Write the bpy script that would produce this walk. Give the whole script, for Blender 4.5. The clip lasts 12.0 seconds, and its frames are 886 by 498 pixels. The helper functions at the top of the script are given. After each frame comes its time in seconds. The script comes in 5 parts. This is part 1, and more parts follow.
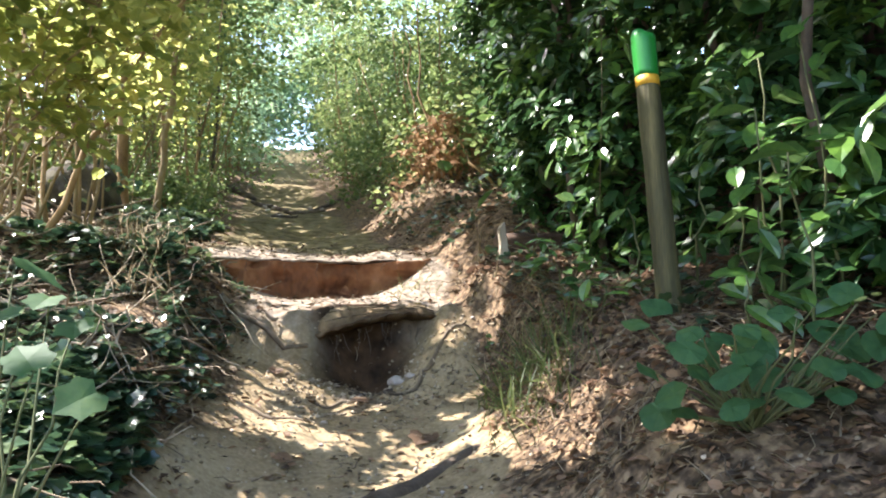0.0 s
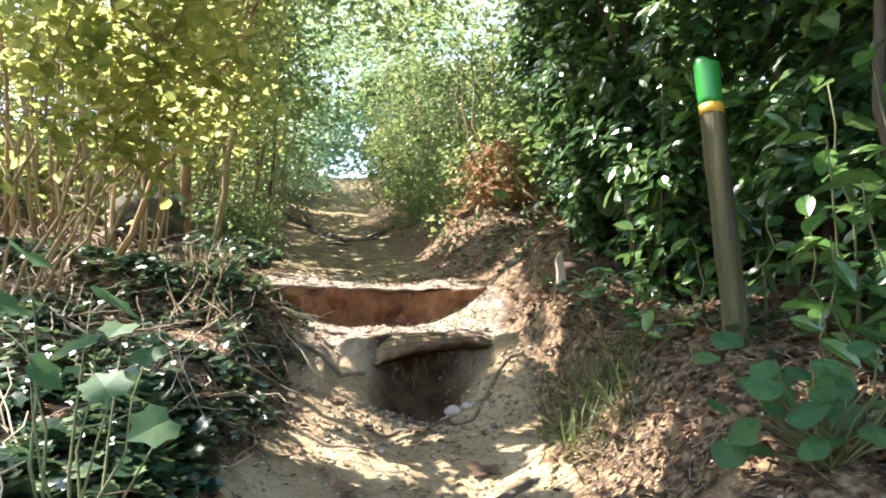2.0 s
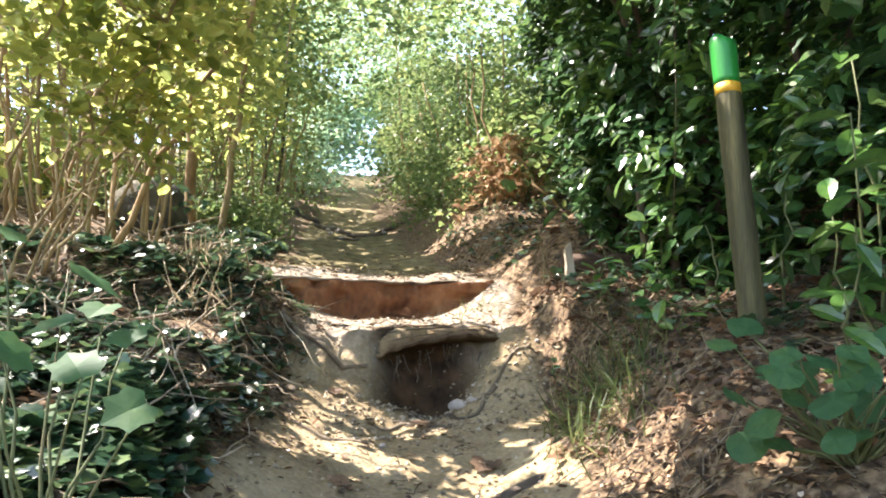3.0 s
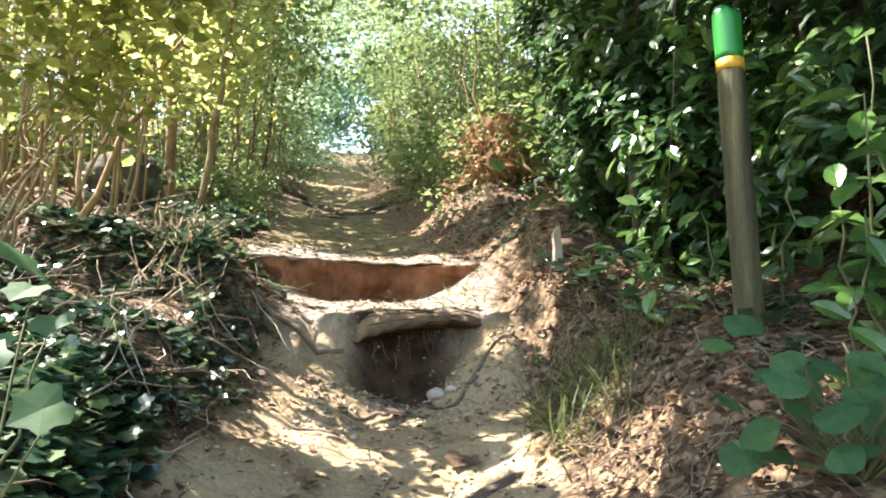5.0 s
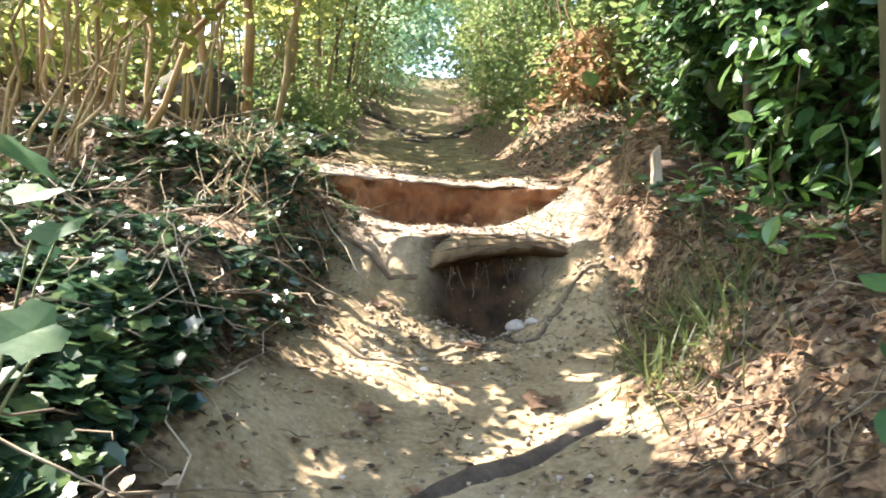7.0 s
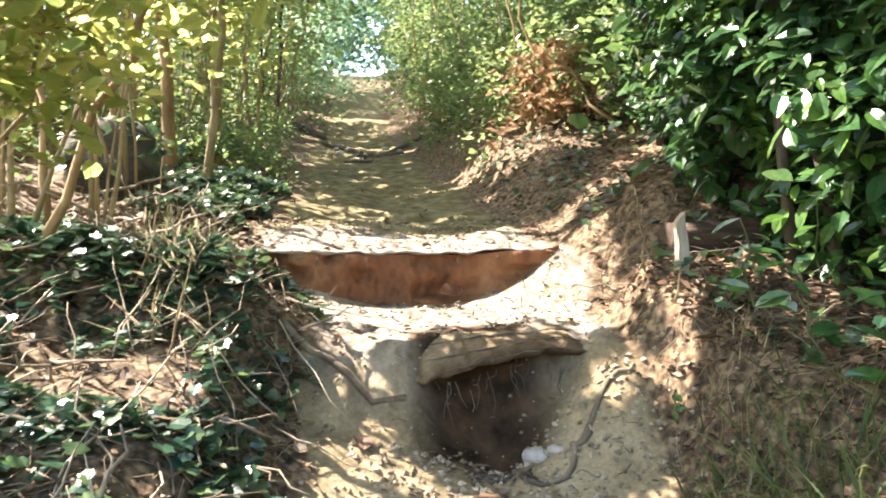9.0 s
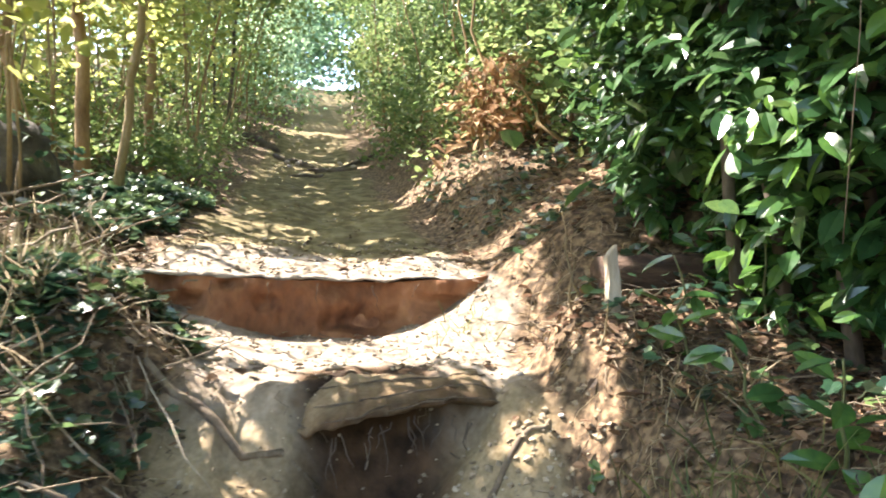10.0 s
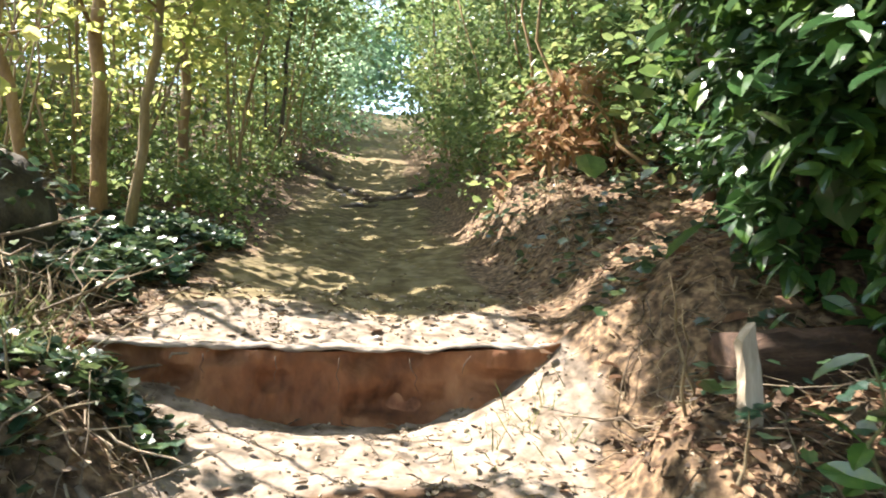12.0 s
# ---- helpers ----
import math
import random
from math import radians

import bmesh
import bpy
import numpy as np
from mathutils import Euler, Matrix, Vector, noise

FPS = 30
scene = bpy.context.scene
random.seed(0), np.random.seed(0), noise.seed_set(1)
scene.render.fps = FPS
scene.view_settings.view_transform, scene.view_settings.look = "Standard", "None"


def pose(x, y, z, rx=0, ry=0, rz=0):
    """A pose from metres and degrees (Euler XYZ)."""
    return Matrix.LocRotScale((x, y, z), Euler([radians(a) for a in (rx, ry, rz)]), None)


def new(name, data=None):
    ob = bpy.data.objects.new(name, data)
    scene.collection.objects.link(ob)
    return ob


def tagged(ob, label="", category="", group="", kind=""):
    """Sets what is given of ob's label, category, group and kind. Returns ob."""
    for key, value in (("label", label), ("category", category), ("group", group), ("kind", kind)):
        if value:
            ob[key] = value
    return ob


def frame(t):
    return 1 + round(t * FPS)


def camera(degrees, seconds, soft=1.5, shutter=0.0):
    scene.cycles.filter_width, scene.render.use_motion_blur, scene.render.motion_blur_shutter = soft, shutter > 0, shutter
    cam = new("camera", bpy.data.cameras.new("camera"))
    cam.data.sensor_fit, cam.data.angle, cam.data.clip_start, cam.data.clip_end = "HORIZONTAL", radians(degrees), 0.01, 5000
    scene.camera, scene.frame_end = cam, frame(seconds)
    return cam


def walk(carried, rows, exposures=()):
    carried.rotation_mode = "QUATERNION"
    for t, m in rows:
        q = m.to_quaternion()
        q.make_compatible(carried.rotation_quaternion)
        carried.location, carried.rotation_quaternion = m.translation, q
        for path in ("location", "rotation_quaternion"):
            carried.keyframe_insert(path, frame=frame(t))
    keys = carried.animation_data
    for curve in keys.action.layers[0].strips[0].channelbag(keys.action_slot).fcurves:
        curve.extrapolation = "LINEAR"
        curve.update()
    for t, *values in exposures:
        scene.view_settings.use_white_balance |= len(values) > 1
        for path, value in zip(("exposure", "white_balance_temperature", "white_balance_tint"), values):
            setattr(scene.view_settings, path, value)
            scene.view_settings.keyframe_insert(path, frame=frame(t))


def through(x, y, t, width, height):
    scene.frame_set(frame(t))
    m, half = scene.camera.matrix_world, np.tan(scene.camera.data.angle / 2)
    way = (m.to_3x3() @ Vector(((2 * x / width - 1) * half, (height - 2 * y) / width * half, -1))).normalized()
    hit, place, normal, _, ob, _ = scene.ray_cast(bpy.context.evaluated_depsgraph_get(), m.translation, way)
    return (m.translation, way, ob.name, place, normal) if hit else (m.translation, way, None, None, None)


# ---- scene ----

# camera and walk: t, x, y, z, yaw, pitch, roll
cam = camera(61.0, 12.0, soft=1.9, shutter=0.4)
ROWS = [
    (0, 0.027, 0.003, 1.273, -15.47, 6.87, -1.04),
    (0.5, 0.023, -0.008, 1.289, -14.89, 8.20, -1.15),
    (1, 0.005, 0.001, 1.288, -14.01, 8.73, -0.91),
    (1.5, -0.012, 0.010, 1.288, -12.73, 8.89, -0.65),
    (2, -0.014, 0.014, 1.284, -11.62, 8.98, -0.38),
    (2.5, 0.015, 0.046, 1.278, -11.09, 9.04, -0.33),
    (3, 0.046, 0.142, 1.245, -10.80, 8.94, 0.13),
    (5, 0.149, 0.341, 1.288, -11.37, 7.43, 1.31),
    (5.5, 0.167, 0.391, 1.268, -11.34, 7.43, 1.64),
    (6, 0.311, 0.497, 1.264, -11.50, 7.37, 3.16),
    (6.5, 0.283, 0.620, 1.301, -7.86, 5.16, 3.77),
    (7, 0.233, 0.709, 1.280, -5.13, 1.84, 3.06),
    (9, 0.059, 1.509, 1.854, -10.05, 0.93, -1.15),
    (9.5, 0.136, 1.623, 1.888, -12.00, 1.16, -1.47),
    (10, 0.448, 1.919, 1.908, -12.12, 2.37, 0.73),
    (10.5, 0.593, 2.125, 1.897, -11.34, 2.42, -0.07),
    (11, 0.636, 2.464, 1.969, -9.80, 2.56, 0.12),
    (11.5, 0.732, 2.677, 2.051, -7.97, 3.51, 0.73),
    (12, 0.675, 2.804, 2.108, -6.98, 4.03, 0.66),
]
EXPOSURE = [(0, 2.5, 6600, 14), (3, 2.72, 6900, 14), (5, 2.78, 6900, 14), (7, 3.0, 7000, 14), (9, 3.05, 6900, 14), (10.5, 2.85, 6900, 14), (12, 2.55, 6900, 14)]
walk(cam, [(t, pose(x, y, z, 90 + p, 0, a) @ pose(0, 0, 0, 0, 0, r)) for t, x, y, z, a, p, r in ROWS], EXPOSURE)

# sky and sun
SUN = Vector((-0.60, 0.42, 1.0)).normalized()
SKY, SUNLIGHT = 0.15, 4.2
world = bpy.data.worlds.new("sky")
scene.world = world
world.use_nodes = True
wn = world.node_tree.nodes
sky = wn.new("ShaderNodeTexSky")
sky.sky_type, sky.sun_disc = "NISHITA", False
sky.sun_elevation = math.asin(SUN.z)
sky.sun_rotation = math.atan2(SUN.x, SUN.y)
world.node_tree.links.new(sky.outputs[0], wn["Background"].inputs[0])
wn["Background"].inputs[1].default_value = SKY
sun = new("sun", bpy.data.lights.new("sun", "SUN"))
sun.data.energy, sun.data.angle, sun.data.color = SUNLIGHT, radians(0.42), (1.0, 0.96, 0.92)
sun.matrix_world = SUN.to_track_quat("Z", "Y").to_matrix().to_4x4()

# ------------------------------------------------------------------ materials
RNG = np.random.default_rng(7)


def mat(name, stops, rough=0.8, scale=8.0, fine=90.0, bump=0.3, through=0.0, island=0.0, spec=0.4, stretch=(1, 1, 1), dist=0.01):
    """Procedural surface: stops is a list of colours mixed by coarse and fine noise."""
    m = bpy.data.materials.new(name)
    m.use_nodes = True
    nt = m.node_tree
    n, link = nt.nodes, nt.links.new
    b = n["Principled BSDF"]
    co = n.new("ShaderNodeTexCoord")
    mp = n.new("ShaderNodeMapping")
    mp.inputs["Scale"].default_value = stretch
    link(co.outputs["Object"], mp.inputs[0])
    big, small = n.new("ShaderNodeTexNoise"), n.new("ShaderNodeTexNoise")
    big.inputs["Scale"].default_value, small.inputs["Scale"].default_value = scale, fine
    big.inputs["Detail"].default_value = small.inputs["Detail"].default_value = 5
    link(mp.outputs[0], big.inputs[0])
    link(mp.outputs[0], small.inputs[0])
    mix = n.new("ShaderNodeMath")
    mix.operation = "MULTIPLY_ADD"
    mix.inputs[1].default_value = 0.35
    link(small.outputs[0], mix.inputs[0])
    link(big.outputs[0], mix.inputs[2])
    last = mix.outputs[0]
    if island:
        geo = n.new("ShaderNodeNewGeometry")
        isl = n.new("ShaderNodeMath")
        isl.operation = "MULTIPLY_ADD"
        isl.inputs[1].default_value = island
        link(geo.outputs["Random Per Island"], isl.inputs[0])
        link(last, isl.inputs[2])
        sub = n.new("ShaderNodeMath")
        sub.operation = "SUBTRACT"
        sub.inputs[1].default_value = island / 2
        link(isl.outputs[0], sub.inputs[0])
        last = sub.outputs[0]
    ramp = n.new("ShaderNodeValToRGB")
    cr = ramp.color_ramp
    lo, hi = 0.42, 0.95
    cr.elements[0].position, cr.elements[1].position = lo, hi
    while len(cr.elements) < len(stops):
        cr.elements.new(0.5)
    for k, c in enumerate(stops):
        cr.elements[k].position = lo + (hi - lo) * k / max(1, len(stops) - 1)
        cr.elements[k].color = (*c, 1)
    link(last, ramp.inputs[0])
    link(ramp.outputs[0], b.inputs["Base Color"])
    b.inputs["Roughness"].default_value = rough
    b.inputs["Specular IOR Level"].default_value = spec
    if bump:
        bp = n.new("ShaderNodeBump")
        bp.inputs["Strength"].default_value, bp.inputs["Distance"].default_value = bump, dist
        link(mix.outputs[0], bp.inputs["Height"])
        link(bp.outputs[0], b.inputs["Normal"])
    if through:
        tr = n.new("ShaderNodeBsdfTranslucent")
        hue = n.new("ShaderNodeHueSaturation")
        hue.inputs["Hue"].default_value, hue.inputs["Saturation"].default_value, hue.inputs["Value"].default_value = 0.488, 0.84, 2.75
        link(ramp.outputs[0], hue.inputs["Color"])
        link(hue.outputs[0], tr.inputs[0])
        ms = n.new("ShaderNodeMixShader")
        ms.inputs[0].default_value = through
        link(b.outputs[0], ms.inputs[1])
        link(tr.outputs[0], ms.inputs[2])
        link(ms.outputs[0], n["Material Output"].inputs[0])
    return m


def ground_material():
    """Trodden tan earth on the trail, brown leaf mould beside it, by the trail attribute."""
    m = bpy.data.materials.new("earth")
    m.use_nodes = True
    nt = m.node_tree
    n, link = nt.nodes, nt.links.new
    b = n["Principled BSDF"]
    co = n.new("ShaderNodeTexCoord")

    def noisy(scale, detail=6):
        t = n.new("ShaderNodeTexNoise")
        t.inputs["Scale"].default_value, t.inputs["Detail"].default_value = scale, detail
        link(co.outputs["Object"], t.inputs[0])
        return t.outputs[0]

    def ramp(src, *stops):
        r = n.new("ShaderNodeValToRGB")
        while len(r.color_ramp.elements) < len(stops):
            r.color_ramp.elements.new(0.5)
        for e, (p, c) in zip(r.color_ramp.elements, stops):
            e.position, e.color = p, (*c, 1)
        link(src, r.inputs[0])
        return r.outputs[0]

    def mixc(f, a, c):
        x = n.new("ShaderNodeMix")
        x.data_type = "RGBA"
        link(f, x.inputs["Factor"])
        link(a, x.inputs["A"])
        link(c, x.inputs["B"])
        return x.outputs["Result"]

    tan = ramp(noisy(2.3), (0.3, (0.16, 0.115, 0.06)), (0.5, (0.245, 0.182, 0.1)), (0.7, (0.36, 0.28, 0.17)))
    grit = ramp(noisy(42, 9), (0.36, (0.1, 0.07, 0.038)), (0.5, (0.25, 0.188, 0.11)), (0.68, (0.42, 0.335, 0.22)))
    half = n.new("ShaderNodeValue")
    half.outputs[0].default_value = 0.3
    dirt = mixc(half.outputs[0], tan, grit)

    def attr(name):
        a = n.new("ShaderNodeAttribute")
        a.attribute_name = name
        return a.outputs["Fac"]

    chalky = ramp(noisy(13, 10), (0.32, (0.11, 0.084, 0.058)), (0.5, (0.22, 0.177, 0.133)), (0.68, (0.32, 0.268, 0.215)))
    shaded_olive = ramp(noisy(7, 9), (0.32, (0.06, 0.046, 0.019)), (0.5, (0.125, 0.098, 0.043)), (0.68, (0.21, 0.17, 0.09)))
    dirt = mixc(attr("chalky"), dirt, chalky)
    dirt = mixc(attr("shaded_olive"), dirt, shaded_olive)
    mould = ramp(noisy(26, 8), (0.36, (0.04, 0.027, 0.016)), (0.5, (0.11, 0.072, 0.042)), (0.64, (0.24, 0.165, 0.095)))
    at = n.new("ShaderNodeAttribute")
    at.attribute_name = "trail"
    add = n.new("ShaderNodeMath")
    add.operation = "MULTIPLY_ADD"
    add.inputs[1].default_value = 0.7
    link(noisy(9), add.inputs[0])
    link(at.outputs["Fac"], add.inputs[2])
    f = ramp(add.outputs[0], (0.62, (0, 0, 0)), (0.95, (1, 1, 1)))
    base = mixc(f, mould, dirt)
    clay = ramp(noisy(14, 8), (0.35, (0.13, 0.055, 0.03)), (0.5, (0.24, 0.11, 0.06)), (0.7, (0.33, 0.17, 0.09)))
    at2 = n.new("ShaderNodeAttribute")
    at2.attribute_name = "clay"
    base = mixc(at2.outputs["Fac"], base, clay)
    # dark brown mixed into the soil where the hollow's shade is painted
    deep_brown = ramp(noisy(8, 10), (0.3, (0.016, 0.009, 0.005)), (0.7, (0.095, 0.052, 0.025)))
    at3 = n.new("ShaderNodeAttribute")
    at3.attribute_name = "dark_soil_shade"
    base = mixc(at3.outputs["Fac"], base, deep_brown)
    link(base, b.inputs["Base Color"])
    b.inputs["Roughness"].default_value, b.inputs["Specular IOR Level"].default_value = 0.92, 0.2
    bp = n.new("ShaderNodeBump")
    bp.inputs["Strength"].default_value, bp.inputs["Distance"].default_value = 0.55, 0.02
    link(noisy(24, 12), bp.inputs["Height"])
    link(bp.outputs[0], b.inputs["Normal"])
    return m


EARTH = ground_material()
HAZEL = mat("hazel_leaf", [(0.085, 0.115, 0.02), (0.15, 0.175, 0.03), (0.26, 0.25, 0.055)], 0.5, 3, 30, 0.1, 0.62, 0.5)
WOODLEAF = mat("woodland_leaf", [(0.045, 0.09, 0.02), (0.09, 0.14, 0.035), (0.15, 0.18, 0.05)], 0.45, 1.5, 20, 0.1, 0.34, 0.5)
LAUREL = mat("laurel_leaf", [(0.02, 0.058, 0.02), (0.035, 0.09, 0.024), (0.08, 0.16, 0.025)], 0.26, 2, 40, 0.12, 0.22, 0.45, 0.6)
IVY = mat("ivy_leaf", [(0.012, 0.036, 0.022), (0.026, 0.065, 0.03), (0.075, 0.12, 0.035)], 0.3, 4, 60, 0.12, 0.15, 0.5, 0.6)
SYCAMORE = mat("sycamore_leaf", [(0.022, 0.068, 0.026), (0.034, 0.092, 0.032), (0.06, 0.12, 0.034)], 0.6, 9, 70, 0.25, 0.3, 0.25, 0.22)
LITTER = mat("dead_leaf", [(0.03, 0.018, 0.009), (0.09, 0.05, 0.026), (0.22, 0.13, 0.07)], 0.75, 5, 60, 0.2, 0.12, 0.7)
SCRAPS = mat("pale_leaf_scraps", [(0.1, 0.07, 0.045), (0.19, 0.14, 0.09), (0.3, 0.23, 0.16)], 0.8, 5, 60, 0.2, 0.0, 0.6)
BRACKEN = mat("dead_bracken", [(0.13, 0.075, 0.03), (0.27, 0.16, 0.068), (0.42, 0.28, 0.13)], 0.8, 5, 60, 0.1, 0.12, 0.5)
STRAW = mat("dry_grass", [(0.08, 0.06, 0.028), (0.18, 0.14, 0.075), (0.32, 0.26, 0.16)], 0.8, 5, 60, 0.1, 0.25, 0.6)
GRASS = mat("green_grass", [(0.03, 0.05, 0.012), (0.065, 0.09, 0.022), (0.14, 0.14, 0.045)], 0.6, 5, 60, 0.1, 0.3, 0.6)
BARK = mat("pale_bark", [(0.13, 0.075, 0.032), (0.26, 0.165, 0.075), (0.4, 0.29, 0.16)], 0.85, 6, 70, 0.6, stretch=(1, 1, 0.35))
DARKBARK = mat("dark_bark", [(0.03, 0.022, 0.015), (0.075, 0.055, 0.038), (0.14, 0.11, 0.08)], 0.9, 7, 60, 0.7, stretch=(1, 1, 0.4))
STEMBARK = mat("pale_stem_bark", [(0.11, 0.075, 0.032), (0.22, 0.16, 0.075), (0.36, 0.28, 0.16)], 0.8, 6, 70, 0.5, stretch=(1, 1, 0.35))
TWIG = mat("twig_bark", [(0.05, 0.035, 0.022), (0.13, 0.095, 0.06), (0.25, 0.195, 0.13)], 0.85, 9, 80, 0.4, 0, 0.5)
PALESTICK = mat("bleached_stick", [(0.12, 0.085, 0.055), (0.26, 0.2, 0.13), (0.4, 0.33, 0.23)], 0.85, 9, 80, 0.4, 0, 0.5)
POSTWOOD = mat("weathered_post_wood", [(0.022, 0.021, 0.009), (0.075, 0.066, 0.026), (0.18, 0.145, 0.06)], 0.8, 6, 70, 0.9, stretch=(3, 3, 0.25))
GREENPAINT = mat("green_paint", [(0.01, 0.14, 0.02), (0.012, 0.2, 0.03), (0.02, 0.25, 0.04)], 0.38, 10, 120, 0.25, stretch=(3, 3, 0.4))
YELLOWPAINT = mat("yellow_paint", [(0.5, 0.25, 0.02), (0.62, 0.34, 0.03), (0.68, 0.4, 0.05)], 0.5, 12, 120, 0.25)
OLDBOARD = mat("weathered_board", [(0.13, 0.1, 0.075), (0.27, 0.22, 0.17), (0.42, 0.36, 0.29)], 0.85, 7, 90, 0.6, stretch=(0.3, 3, 3))
LOGWOOD = mat("earthy_log", [(0.05, 0.036, 0.022), (0.14, 0.105, 0.068), (0.29, 0.23, 0.165)], 0.95, 4, 30, 1.0, stretch=(0.3, 3, 3), dist=0.05)
# far leaves made paler and bluer; distant light and haze put into their colour
HAZYLEAF = mat("hazy_far_leaf", [(0.08, 0.15, 0.075), (0.15, 0.24, 0.13), (0.27, 0.35, 0.2)], 0.45, 1.5, 20, 0.1, 0.55, 0.5)
STAKEWOOD = mat("pale_split_wood", [(0.2, 0.155, 0.105), (0.36, 0.3, 0.22), (0.52, 0.45, 0.36)], 0.8, 8, 110, 0.5, stretch=(4, 4, 0.4))
ROTWOOD = mat("rotten_red_wood", [(0.02, 0.012, 0.008), (0.06, 0.034, 0.02), (0.14, 0.085, 0.055)], 0.9, 8, 70, 0.8, stretch=(0.4, 3, 3), dist=0.02)
GREENSTALK = mat("green_stalk", [(0.05, 0.07, 0.02), (0.1, 0.11, 0.04), (0.16, 0.13, 0.06)], 0.7, 9, 60, 0.2)
MOSSBARK = mat("mossy_dark_bark", [(0.025, 0.022, 0.016), (0.065, 0.056, 0.04), (0.12, 0.11, 0.07)], 0.95, 6, 50, 0.9, dist=0.03)
CLODEARTH = mat("earth_crumbs", [(0.17, 0.13, 0.085), (0.25, 0.195, 0.125), (0.42, 0.345, 0.25)], 0.95, 6, 60, 0.4, 0, 0.6)
CLAY = mat("red_clay", [(0.06, 0.022, 0.011), (0.2, 0.083, 0.036), (0.34, 0.165, 0.08)], 0.9, 4, 26, 0.9, dist=0.03, stretch=(1, 1, 0.6))
STONE = mat("pale_stone", [(0.28, 0.23, 0.19), (0.42, 0.36, 0.31), (0.55, 0.48, 0.42)], 0.8, 14, 90, 0.5)


# ------------------------------------------------------------------ helpers of this place
def smooth(a, lo, hi):
    k = np.clip((np.asarray(a, float) - lo) / (hi - lo), 0, 1)
    return k * k * (3 - 2 * k)


def vnoise(x, y, seed=0):
    """Smooth value noise from 0 to 1 over numpy arrays."""
    x, y = np.asarray(x, float), np.asarray(y, float)
    i, j = np.floor(x), np.floor(y)
    u, v = smooth(x - i, 0, 1), smooth(y - j, 0, 1)

    def h(a, b):
        s = np.sin(a * 127.1 + b * 311.7 + seed * 74.7) * 43758.5453
        return s - np.floor(s)

    return (h(i, j) * (1 - u) + h(i + 1, j) * u) * (1 - v) + (h(i, j + 1) * (1 - u) + h(i + 1, j + 1) * u) * v


def dirt_left(y):
    """Where the bare earth ends; the hollow of the trail itself is narrower."""
    return np.interp(y, [0, 2, 3, 3.7, 4.3, 5.0, 5.5, 5.9, 8, 13, 17, 30], [-0.45, -0.3, -0.22, -0.16, -0.06, 0.12, 0.14, -0.3, -0.1, 0.0, 0.4, 1.2])


def trail_left(y):
    return np.interp(y, [0, 1.6, 2.3, 3, 3.8, 4.3, 5.0, 5.5, 5.9, 8, 13, 17, 30], [-0.6, -0.48, -0.38, -0.28, -0.14, -0.02, 0.14, 0.16, -0.3, -0.1, 0.0, 0.4, 1.2])


def trail_right(y):
    return np.interp(y, [0, 2, 3, 4.5, 5.5, 6, 8, 13, 17, 30], [0.9, 1.0, 1.18, 1.5, 1.62, 1.62, 1.6, 1.6, 1.75, 3.0])


